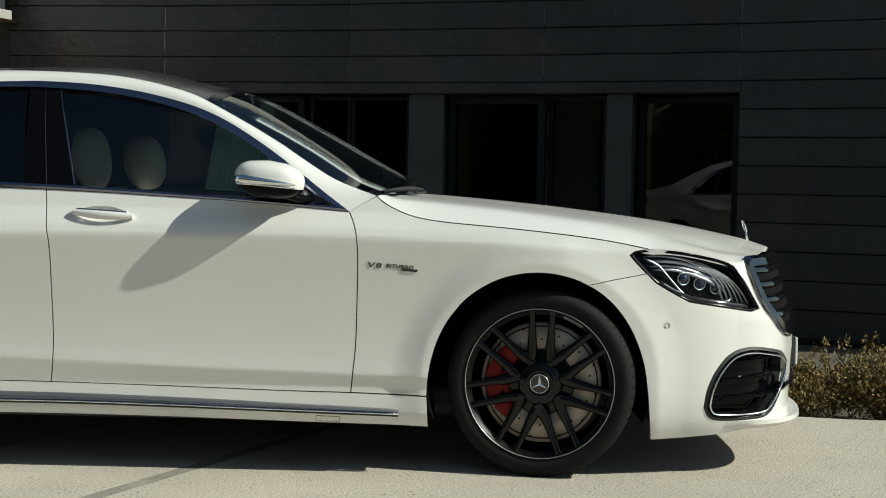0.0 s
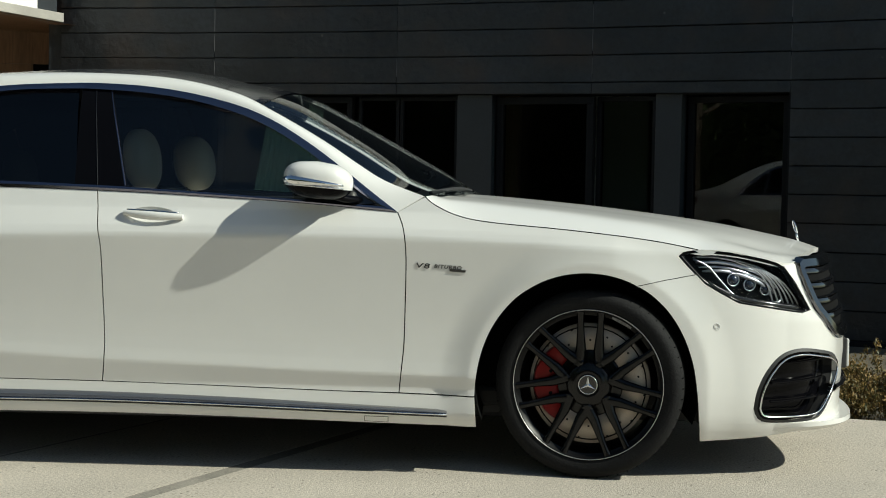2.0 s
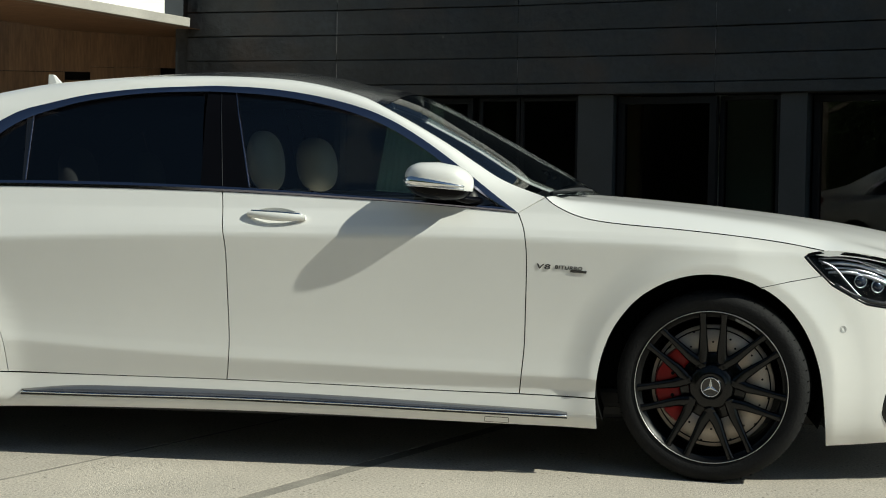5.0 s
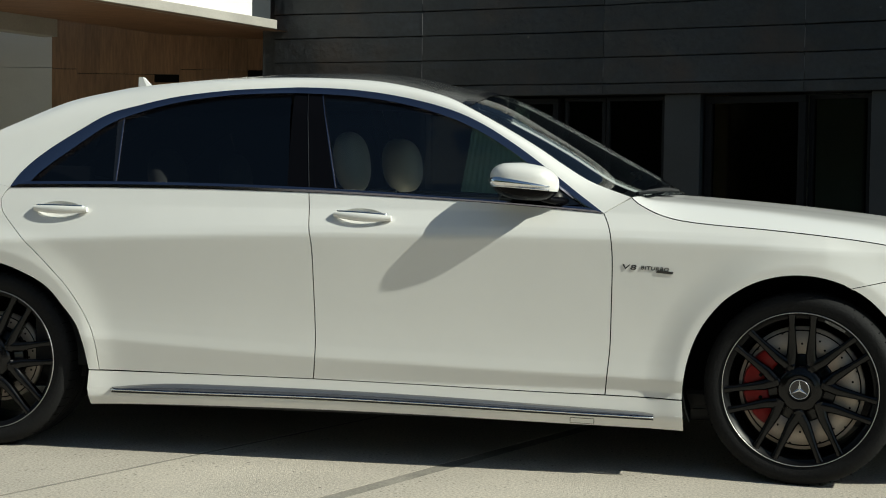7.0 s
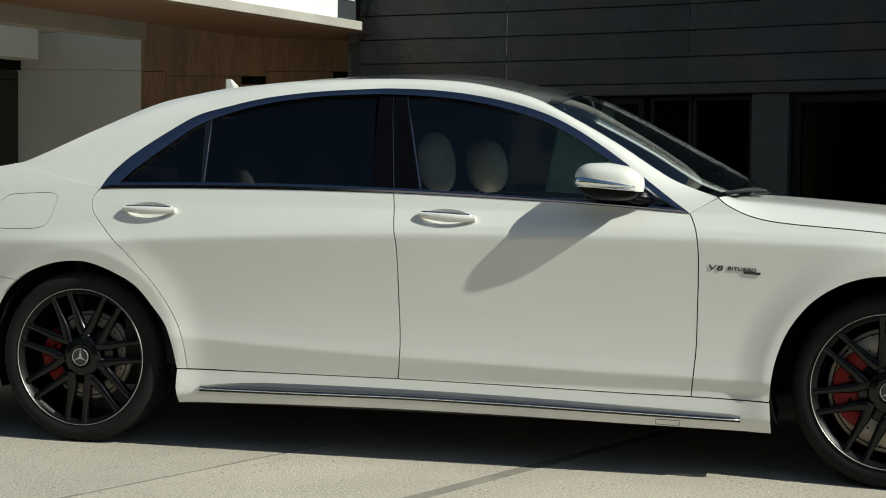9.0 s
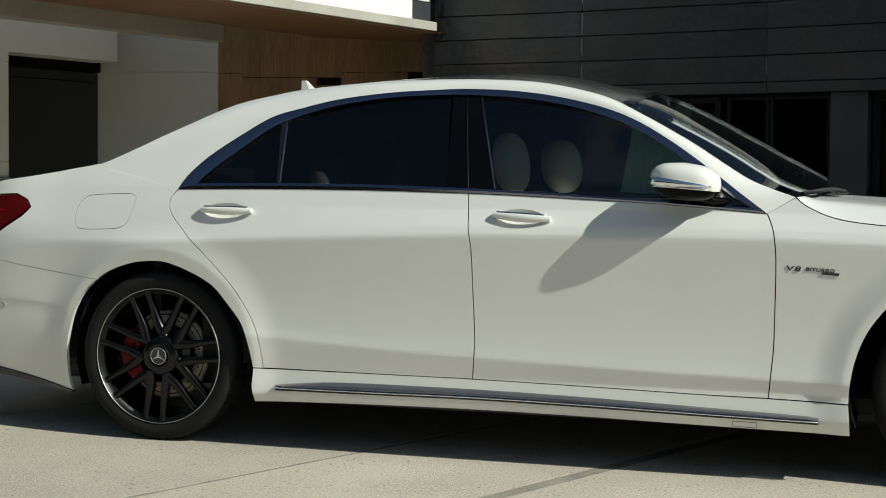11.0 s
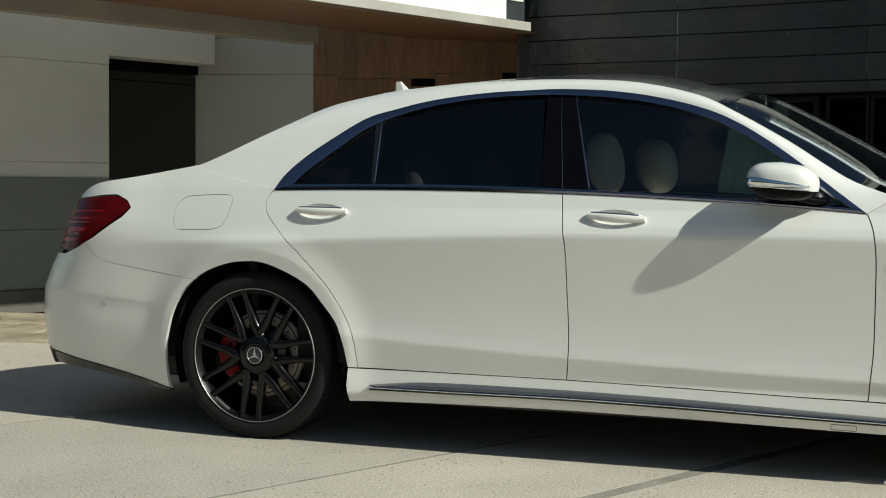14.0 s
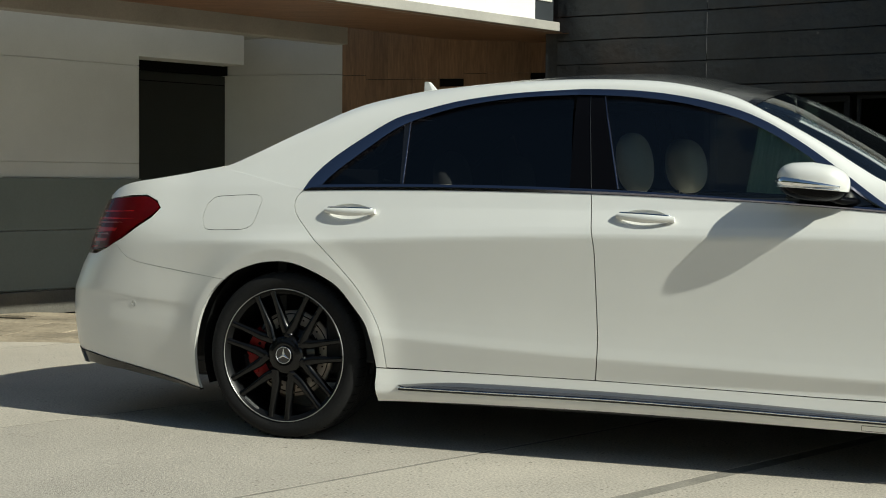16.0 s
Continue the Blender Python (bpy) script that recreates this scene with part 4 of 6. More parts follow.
both("front_fender", lambda: panel_bm(inset(fender_poly, .0020), step=.012, tall=1.0), PAINT, car)
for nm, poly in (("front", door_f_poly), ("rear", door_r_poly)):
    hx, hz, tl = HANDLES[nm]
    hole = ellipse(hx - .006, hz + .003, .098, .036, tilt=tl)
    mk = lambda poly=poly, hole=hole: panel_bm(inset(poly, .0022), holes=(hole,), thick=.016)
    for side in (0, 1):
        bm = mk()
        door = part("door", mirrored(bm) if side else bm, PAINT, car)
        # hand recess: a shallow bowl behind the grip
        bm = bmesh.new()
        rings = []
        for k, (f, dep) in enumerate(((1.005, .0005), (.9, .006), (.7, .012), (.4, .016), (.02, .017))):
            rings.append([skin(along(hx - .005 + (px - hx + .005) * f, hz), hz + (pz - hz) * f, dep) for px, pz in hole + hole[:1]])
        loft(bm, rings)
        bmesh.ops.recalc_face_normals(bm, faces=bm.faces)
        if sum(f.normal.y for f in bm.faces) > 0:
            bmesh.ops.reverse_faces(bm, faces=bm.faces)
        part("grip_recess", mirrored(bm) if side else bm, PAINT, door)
        # grip: a bowed bar with a chrome upper edge
        bm = bmesh.new()
        rows = []
        for k in range(17):
            u = k / 16
            x = hx - .112 + .225 * u
            zc = hz + .010 + tl * (u - .5) * .4 - .004 * math.cos((u - .5) * 3)
            out_ = -.002 - .020 * math.sin(math.pi * min(1, max(0, .06 + u * .88))) ** 0.5
            hgt = .0165 * (0.45 + 0.55 * math.sin(math.pi * (0.12 + 0.76 * u)))
            c = skin(x, zc, out_)
            rows.append([c + Vector((0, .012 * math.cos(a), hgt * math.sin(a))) for a in (j * math.tau / 14 for j in range(14))] )
        for r in rows:
            r.append(r[0].copy())
        loft(bm, rows)
        bmesh.ops.remove_doubles(bm, verts=bm.verts, dist=1e-5)
        bmesh.ops.holes_fill(bm, edges=[e for e in bm.edges if len(e.link_faces) == 1])
        bmesh.ops.recalc_face_normals(bm, faces=bm.faces)
        grip = part("door_handle", mirrored(bm) if side else bm, PAINT, door)
        bm = bmesh.new()
        tube(bm, [r[3] + Vector((0, -.001, 0)) for r in rows[1:-1]], .0052, 8)
        part("handle_strip", mirrored(bm) if side else bm, CHROME_SATIN, door)
both("rear_quarter_panel", lambda: panel_bm(inset(quarter_poly, .0012), holes=(curve2(FUEL + FUEL[:1], 60)[:-1],), step=.012, tall=1.0), PAINT, car)
FUEL_S = curve2(FUEL + FUEL[:1], 60)[:-1]
part("fuel_flap", panel_bm(inset(FUEL_S, .0022), off=.0005), PAINT, car)
part("fuel_flap", mirrored(panel_bm(inset(FUEL_S, .0002), off=.0005)), PAINT, car)
both("sill", lambda: panel_bm(inset(sill_poly, .0015)), PAINT, car)
STRIP = [(.531, .264), (.70, .281), (.883, .287), (1.352, .286), (1.787, .278), (2.212, .264), (2.60, .250), (2.645, .244), (2.645, .227), (2.212, .236), (1.785, .246), (1.351, .252), (.881, .250), (.60, .249), (.528, .249)]
# upper facet of the chrome strip: darker reflection put into the colour
SILL_CHROME = material("sill_chrome", (0.36, 0.35, 0.34), 0.32, 0.85, stain=0.06, stain_scale=4)
S_UP, S_LOW = curve2(STRIP[:8], 50), curve2([STRIP[0]] + STRIP[:7:-1], 50)


def sill_strip(f0, f1, o0, o1):
    bm = bmesh.new()
    mix = lambda f, o: [skin(a[0] * f + b[0] * (1 - f), a[1] * f + b[1] * (1 - f), o) for a, b in zip(S_UP, S_LOW)]
    loft(bm, [mix(f0, .004), mix(f0, o0), mix(f0 * .5 + f1 * .5, (o0 + o1) / 2 - .002), mix(f1, o1), mix(f1, .004)])
    bmesh.ops.recalc_face_normals(bm, faces=bm.faces)
    if sum(f.normal.y for f in bm.faces) > 0:
        bmesh.ops.reverse_faces(bm, faces=bm.faces)
    return bm


both("sill_trim", lambda: sill_strip(1.0, .60, -.004, -.015), SILL_CHROME, car, "polished chrome strip along the sill")
# lower facet of the same chrome: dark blue sky reflection in its colour
both("sill_trim_lower", lambda: sill_strip(.59, .0, -.013, -.006), material("sky_toned_sill_chrome", (0.13, 0.15, 0.20), 0.16, 1.0, stain=0.06, stain_scale=4), car)
both("sill_trim_edge", lambda: tube(bmesh.new(), [skin(x, z + .002, -.013) for x, z in curve2([(.53, .252), (.881, .252), (1.351, .254), (1.785, .248), (2.212, .238), (2.645, .229)], 40)], .0035, 6), CHROME, car)
both("sill_trim_seal", lambda: tube(bmesh.new(), [skin(x, z - .005, -.004) for x, z in curve2([(.53, .251), (.881, .252), (1.351, .254), (1.785, .248), (2.212, .238), (2.645, .229)], 40)], .004, 6), MATT_BLACK, car)
JACK = [(2.337, .197), (2.338, .217), (2.426, .215), (2.425, .194)]
both("jack_cover", lambda: panel_bm(JACK, off=-.0008, thick=.003), PAINT, car)
both("jack_cover_seam", lambda: tube(bmesh.new(), [skin(a[0] + (b[0] - a[0]) * k / 6, a[1] + (b[1] - a[1]) * k / 6, -.0006) for a, b in zip(JACK, JACK[1:] + JACK[:1]) for k in range(6)], .0013, 5, closed=True), SEAM, car)

# ---- nose ----
GUNMETAL = material("dark_chrome", (0.14, 0.14, 0.15), 0.2, 1.0, stain=0.05)
# frame chrome: the dark surroundings it reflects are put into the colour
GRILLE_CHROME = material("dark_reflecting_grille_chrome", (0.17, 0.17, 0.18), 0.16, 1.0, stain=0.05)
DARK_CHROME = material("polished_window_trim", (0.25, 0.25, 0.31), 0.16, 1.0, stain=0.04, stain_scale=4)
G_EDGE = [(3.955, .838), (3.932, .815), (3.959, .741), (4.013, .643), (4.083, .563), (4.13, .528)]


def raw(pts):
    return [(along(x, z), z) for x, z in pts]


bump_poly = raw(BUMP_F) + raw(LAMP[13:] + LAMP[:0]) + raw([(3.587, .737), (3.65, .701), (3.715, .668), (3.824, .652), (3.958, .632), (3.995, .642), (3.940, .731), (3.884, .806), (3.905, .808)]) + raw(G_EDGE[1:]) + \
    [(S_NOSE - .36, .510), (S_NOSE, .505), (S_NOSE, .215), (along(4.10, .205), .205)] + raw([(4.02, .192), (3.911, .178), (3.823, .165), (3.694, .153), (3.60, .148)]) + \
    raw([p for p in arch_f_back[::-1] if p[0] > 3.341])
inset_intake = raw(INTAKE)
both("front_bumper", lambda: panel_bm(inset(bump_poly, .0010), holes=(inset_intake,), raw=True, thick=.02, step=.012, tall=1.0), PAINT, car)
# air intake: chrome-lined mouth with dark fins
INTAKE_DARK = material("deep_black_intake", (0.003, 0.003, 0.004), 0.10, stain=0.3, stain_scale=20, spec=0.12)
surround = part("air_intake", panel_bm(inset_intake, off=.055, raw=True, thick=.0, step=.03), INTAKE_DARK, car, "gloss-black air intake in the bumper corner")


def across(pts, off):
    r = [skin(s, z, off) for s, z in pts]
    return r + [Vector((p.x, 2 * MID - p.y, p.z)) for p in r[::-1]][1:]


def intake_parts(side):
    host = surround if side == 0 else part("air_intake", mirrored(panel_bm(inset_intake, off=.055, raw=True, thick=.0, step=.03)), INTAKE_DARK, car, "gloss-black air intake in the bumper corner")
    fl = mirrored if side else (lambda b: b)
    ring = curve2(inset_intake + inset_intake[:1], 60)
    bm = bmesh.new()
    loft(bm, [[skin(s, z, .057) for s, z in ring], [skin(s, z, .0) for s, z in ring], [skin(s, z, -.006) for s, z in inset(ring[:-1], .012) + inset(ring[:-1], .012)[:1]]])
    bmesh.ops.recalc_face_normals(bm, faces=bm.faces)
    part("intake_lip", fl(bm), MATT_BLACK, host)
    inner = inset(ring[:-1], .024)
    part("intake_trim", fl(tube(bmesh.new(), [skin(s, z, -.005) for s, z in inner], .0032, 8, closed=True)), CHROME, host)
    for z0, w in ((.30, .6), (.37, .75), (.44, .85)):
        bm = bmesh.new()
        a, b = along(3.83, z0), along(4.11, z0)
        pts = [skin(a + (b - a) * (0.08 + 0.84 * k / 10), z0 + .012 * k / 10, .03) for k in range(11)]
        tube(bm, pts, .010, 6, flat=.5)
        part("intake_fin", fl(bm), INTAKE_DARK, host)


intake_parts(0)
intake_parts(1)
# black blade that joins the two intakes under the number plate
a = along(4.11, .36)
line = [a + (S_NOSE - a) * k / 14 for k in range(15)]
bm = bmesh.new()
loft(bm, [across([(q, z) for q in line], o) for z, o in ((.352, .03), (.350, -.012), (.338, -.020), (.326, -.012), (.318, .03))])
bmesh.ops.recalc_face_normals(bm, faces=bm.faces)
part("bumper_blade", bm, GLOSS_BLACK, car, "gloss-black blade across the bumper")
# splitter blade under the bumper
bm = bmesh.new()
rows = []
for k in range(41):
    s = along(3.86, .2) + (S_NOSE - along(3.86, .2)) * min(k, 40 - k) / 20
    reach = .055 * math.sin(math.pi / 2 * min(1, min(k, 40 - k) / 9))
    r = [skin(s, .215, .02), skin(s, .222, -reach * .8), skin(s, .205, -reach), skin(s, .188, -reach * .6), skin(s, .178, .03)]
    rows.append([Vector((p.x, p.y if k <= 20 else 2 * MID - p.y, p.z)) for p in r])
loft(bm, rows)
bmesh.ops.recalc_face_normals(bm, faces=bm.faces)
part("splitter", bm, PAINT, car)
# grille
grille_half = [(along(x, z), z) for x, z in G_EDGE] + [(S_NOSE - .36, .510), (S_NOSE, .505), (S_NOSE, .836), (S_NOSE - .46, .836)]
bm = panel_bm(grille_half, off=.012, raw=True, thick=0)
bm2 = mirrored(panel_bm(grille_half, off=.012, raw=True, thick=0))
grille = part("grille", bm, GAP, car, "black grille with chrome louvres")
part("grille_back", bm2, GAP, grille)


outline = [(S_NOSE, .838), (S_NOSE - .30, .838), (S_NOSE - .50, .838)] + [(along(x, z), z) for x, z in G_EDGE] + [(S_NOSE - .36, .510), (S_NOSE, .505)]
ol = curve2(outline, 46)
for side in (0, 1):
    bm = bmesh.new()
    oi = inset(ol + [(S_NOSE + .3, .6)], .035)[:-1]
    loft(bm, [[skin(s, z, .012) for s, z in ol], [skin(s, z, -.016) for s, z in inset(ol + [(S_NOSE + .3, .6)], .008)[:-1]], [skin(min(s, S_NOSE), z, -.012) for s, z in oi], [skin(min(s, S_NOSE), z, .035) for s, z in oi]])
    bmesh.ops.recalc_face_normals(bm, faces=bm.faces)
    part("grille_frame", mirrored(bm) if side else bm, GRILLE_CHROME, grille)
for z in (.560, .618, .676, .734, .790):
    e = ipl(z, [(.528, 4.13), (.563, 4.083), (.643, 4.013), (.741, 3.959), (.815, 3.932)]) + .012
    a = along(e, z)
    line = [(a + (S_NOSE - a) * k / 14, 0) for k in range(15)]
    for dz, f, mat in ((.0115, .4, GUNMETAL), (-.004, 1.5, GLOSS_BLACK)):
        edge = [across([(q, z + dz + h * f) for q, _ in line], o) for h, o in ((.007, .020), (.006, .000), (.0, -.003), (-.006, .000), (-.007, .020))]
        bm = bmesh.new()
        loft(bm, edge)
        bmesh.ops.recalc_face_normals(bm, faces=bm.faces)
        part("louvre", bm, mat, grille)
bm = bmesh.new()
box(bm, -.26, .26, -.006, .006, -.057, .057, bevel=.004)
bm.transform(Matrix.Translation((4.270, MID, .424)) @ Matrix.Rotation(radians(90), 4, "Z"))
plate = part("number_plate", bm, material("number_plate_white", (0.7, 0.7, 0.68), 0.4, stain=.05), car, "white number plate with dark bars")
for k in range(5):
    part("plate_bar", boxed(4.2765, 4.2775, MID - .18 + k * .08, MID - .13 + k * .08, .397, .457), MATT_BLACK, plate)
part("plate_holder", boxed(4.223, 4.265, MID - .27, MID + .27, .362, .486, bevel=.005), MATT_BLACK, car)


# ---- bonnet ----
R_E = smooth_line([skin(along(x, z), z, .0030) for x, z in SHUT + [(3.625, .863), (3.732, .850), (3.84, .826), (3.90, .815), (3.935, .822)]], 48)
K_E = smooth_line([(2.60, .20, 1.036), (2.657, .19, 1.029), (2.829, .17, 1.011), (3.045, .17, .991), (3.26, .18, .967), (3.434, .20, .945), (3.69, .24, .893), (3.86, .29, .852), (4.00, .34, .836)], 48)
M_E = smooth_line([(2.70, MID, 1.044), (2.85, MID, 1.037), (3.1, MID, 1.018), (3.315, MID, .998), (3.60, MID, .965), (3.805, MID, .935), (4.0, MID, .897), (4.10, MID, .875), (4.190, MID, .846)], 48)
bm = bmesh.new()
rows = []
for r, k, m in zip(R_E, K_E, M_E):
    q = k.lerp(m, .45) + Vector((0, 0, (m.z - k.z) * .30))
    line = [r, r.lerp(k, .5) + Vector((0, 0, .006)), k, k.lerp(q, .5) + Vector((0, 0, .003)), q, q.lerp(m, .5) + Vector((0, 0, .004)), m]
    line = line + [Vector((p.x, 2 * MID - p.y, p.z)) for p in line[::-1]][1:]
    rows.append(smooth_line(line, 61))
grid = loft(bm, rows)
bmesh.ops.recalc_face_normals(bm, faces=bm.faces)
for e in [e for e in bm.edges if len(e.link_faces) == 1]:
    a, b = e.verts
    bm.faces.new([bm.verts.new(c) for c in (a.co.copy(), b.co.copy(), b.co + Vector((0, 0, -.02)), a.co + Vector((0, 0, -.02)))])
bonnet = part("bonnet", bm, PAINT, car)
part("bonnet_ornament", tube(tube(bmesh.new(), [(4.108, MID, .866), (4.098, MID, .905)], .005, 8), [(4.091 - .009 * math.sin(a), MID + .026 * math.cos(a), .932 + .027 * math.sin(a)) for a in (k * math.tau / 24 for k in range(24))], .0028, 6, closed=True), CHROME, car, "chrome ring on a short stalk")

# ---- greenhouse: pillars and roof rails ----
L_E = [(2.447, .98), (2.337, 1.061), (2.227, 1.144), (2.092, 1.238), (1.954, 1.319), (1.816, 1.375), (1.629, 1.421), (1.44, 1.448), (1.251, 1.458), (1.132, 1.456), (.92, 1.445), (.709, 1.419),
       (.548, 1.381), (.433, 1.346), (.322, 1.28), (.191, 1.188), (.11, 1.11), (.071, 1.045)]
U_E = [(2.545, 1.04, .008), (2.394, 1.095, .028), (2.285, 1.158, .044), (2.172, 1.231, .05), (2.058, 1.297, .05), (1.942, 1.359, .05), (1.823, 1.417, .05), (1.705, 1.452, .05), (1.584, 1.477, .055), (1.462, 1.493, .06),
       (1.318, 1.500, .065), (1.1, 1.503, .07), (.883, 1.496, .07), (.663, 1.483, .07), (.495, 1.465, .07), (.381, 1.442, .07), (.258, 1.414, .07), (.168, 1.379, .055), (.067, 1.326, .03), (-.048, 1.269, .012), (-.162, 1.211, .0), (-.284, 1.156, .0), (-.34, 1.139, .0)]
L3D = smooth_line([skin(x, z) for x, z in L_E], 110)
U3D = smooth_line([skin(x, z, o) for x, z, o in U_E], 110)


def frame_bm():
    bm = bmesh.new()
    rows = []
    for i, (a, b) in enumerate(zip(L3D, U3D)):
        w = (b - a).length
        up = Vector((0, -.75, .66))
        row = []
        for k in range(9):
            t = k / 8
            p = a.lerp(b, t) + up * (4 * t * (1 - t)) * min(.024, w * .16) * min(1, max(0, (90 - i) / 22)) * min(1, i / 14)
            k2 = min(1, max(0, (i - 78) / 20))
            if k2:
                p.y += k2 * (skin(p.x, p.z).y - p.y) * 4 * t * (1 - t) if t < .5 else k2 * (skin(p.x, p.z).y - p.y) * min(1, 4 * (1 - t))
            row.append(p)
        rows.append(row)
    loft(bm, rows)
    bmesh.ops.recalc_face_normals(bm, faces=bm.faces)
    if sum(f.normal.y for f in bm.faces) > 0:
        bmesh.ops.reverse_faces(bm, faces=bm.faces)
    for e in [e for e in bm.edges if len(e.link_faces) == 1]:
        a, b = e.verts
        bm.faces.new([bm.verts.new(c) for c in (a.co.copy(), b.co.copy(), b.co + Vector((0, .02, -.012)), a.co + Vector((0, .02, -.012)))])
    return bm


both("side_frame", frame_bm, PAINT, car)
UI = [(2.382, .999), (2.296, 1.056), (2.208, 1.121), (2.095, 1.203), (1.958, 1.284), (1.82, 1.343), (1.635, 1.393), (1.448, 1.421), (1.26, 1.433), (1.142, 1.434), (.93, 1.425), (.718, 1.395), (.555, 1.35), (.442, 1.303), (.335, 1.226), (.209, 1.127), (.152, 1.068)]
LI = [(.151, 1.069), (.515, 1.073), (.779, 1.073), (1.2, 1.064), (1.406, 1.057), (1.653, 1.046), (1.981, 1.025), (2.25, 1.008), (2.382, .999)]


def trim_loop(outer, inner, n, off):
    bm = bmesh.new()
    O, I = curve2(outer, n), curve2(inner, n)
    loft(bm, [[skin(x, z, .012) for x, z in O], [skin(x, z, off) for x, z in O], [skin((a[0] * .5 + b[0] * .5), (a[1] * .5 + b[1] * .5), off - .004) for a, b in zip(O, I)], [skin(x, z, off) for x, z in I], [skin(x, z, .022) for x, z in I]])
    bmesh.ops.recalc_face_normals(bm, faces=bm.faces)
    if sum(f.normal.y for f in bm.faces) > 0:
        bmesh.ops.reverse_faces(bm, faces=bm.faces)
    return bm


both("window_trim", lambda: trim_loop(L_E, UI, 120, -.002), DARK_CHROME, car, "polished metal strip over the side windows")
both("belt_trim", lambda: trim_loop(BELT, [(.151, 1.069), (.37, 1.072), (.65, 1.073), (.95, 1.070), (1.31, 1.060), (1.543, 1.050), (1.764, 1.038), (1.981, 1.025), (2.195, 1.012), (2.39, .999)], 100, -.004), DARK_CHROME, car, "polished metal strip under the side windows")
# side glass
PILLAR_BLACK = material("black_pillar_plastic", (0.003, 0.003, 0.004), 0.18, stain=0.1, spec=0.08)
ui = curve2(UI, 120)
front_glass = [p for p in ui if p[0] > 1.33] + [(1.311, 1.432), (1.413, 1.058)] + [p for p in LI if p[0] > 1.45][:-1]
rear_glass = [p for p in ui if .497 < p[0] < 1.19] + [(.492, 1.332), (.511, 1.073)] + [p for p in LI if .55 < p[0] < 1.15] + [(1.220, 1.064)]
quarter_glass = [p for p in ui if p[0] < .468] + [(.30, 1.071), (.498, 1.073), (.466, 1.312)]
part("front_side_window", panel_bm(front_glass, off=.016, thick=0, step=.06), GLASS_FRONT, car, "lightly tinted door glass")
part("front_side_window", mirrored(panel_bm(front_glass, off=.016, thick=0, step=.06)), GLASS_FAR, car, "lightly tinted door glass")
for side in (0, 1):
    fl = mirrored if side else (lambda b: b)
    part("rear_side_window", fl(panel_bm(rear_glass, off=.016, thick=0, step=.06)), GLASS_PRIVACY if side else GLASS_REAR, car, "very dark privacy glass")
    part("quarter_window", fl(panel_bm(quarter_glass, off=.016, thick=0, step=.06)), GLASS_PRIVACY if side else GLASS_REAR, car, "very dark privacy glass")
both("pillar_cover", lambda: panel_bm([(1.246, 1.433), (1.192, 1.434), (1.218, 1.064), (1.303, 1.061)], off=.008, thick=.01), PILLAR_BLACK, car, "gloss-black centre pillar cover")
both("pillar_cover", lambda: panel_bm([(1.304, 1.431), (1.250, 1.433), (1.308, 1.061), (1.409, 1.058)], off=.008, thick=.01), PILLAR_BLACK, car, "gloss-black centre pillar cover")
for side in (0, 1):
    fl = mirrored if side else (lambda b: b)
    part("window_divider", fl(tube(bmesh.new(), [skin(1.307 + .104 * k / 8, 1.432 - .373 * k / 8, .011) for k in range(9)], .0034, 6)), PILLAR_BLACK if side else DARK_CHROME, car)
    part("pillar_strip", fl(tube(bmesh.new(), [skin(1.248 + .0575 * k / 8, 1.433 - .371 * k / 8, .0075) for k in range(9)], .0020, 6)), GLOSS_BLACK, car)
both("window_divider", lambda: panel_bm([(.495, 1.338), (.470, 1.325), (.500, 1.074), (.514, 1.074)], off=.008, thick=.01), GLOSS_BLACK, car)
both("window_divider", lambda: tube(bmesh.new(), [skin(.496 + .015 * k / 8, 1.338 - .264 * k / 8, .010) for k in range(9)], .0034, 6), DARK_CHROME, car)
both("mirror_triangle", lambda: panel_bm([(2.36, 1.010), (2.30, 1.050), (2.20, 1.122), (2.185, 1.112), (2.235, 1.010), (2.30, 1.005)], off=.010, thick=.01), GLOSS_BLACK, car)

# roof, screens, boot
def cross_rows(right, centre, n):
    """Rows from a right-hand edge over the centre line to the mirrored edge."""
    rows = []
    for r, m in zip(right, centre):
        row = []
        for k in range(n + 1):
            t = 2 * k / n - 1
            w = 1 - abs(t) ** 2.2
            y = MID + t * (MID - r.y)
            row.append(Vector((r.x + (m.x - r.x) * w, y, r.z + (m.z - r.z) * w)))
        rows.append(row)
    return rows


def sheet(name, rows, mat, label="", drop=.012):
    bm = bmesh.new()
    loft(bm, rows)
    bmesh.ops.recalc_face_normals(bm, faces=bm.faces)
    if sum(f.normal.z * f.calc_area() for f in bm.faces) < 0:
        bmesh.ops.reverse_faces(bm, faces=bm.faces)
    if drop:
        for e in [e for e in bm.edges if len(e.link_faces) == 1]:
            a, b = e.verts
            bm.faces.new([bm.verts.new(c) for c in (a.co.copy(), b.co.copy(), b.co + Vector((0, 0, -drop)), a.co + Vector((0, 0, -drop)))])
    return part(name, bm, mat, car, label)


def rail(xa, xb, n):
    return [min(U3D, key=lambda p: abs(p.x - x)).copy() if False else U3D_at(x) for x in (xa + (xb - xa) * k / (n - 1) for k in range(n))]


def U3D_at(x):
    for a, b in zip(U3D, U3D[1:]):
        if b.x <= x <= a.x:
            return a.lerp(b, (a.x - x) / max(1e-6, a.x - b.x))
    return U3D[0].copy() if x > U3D[0].x else U3D[-1].copy()


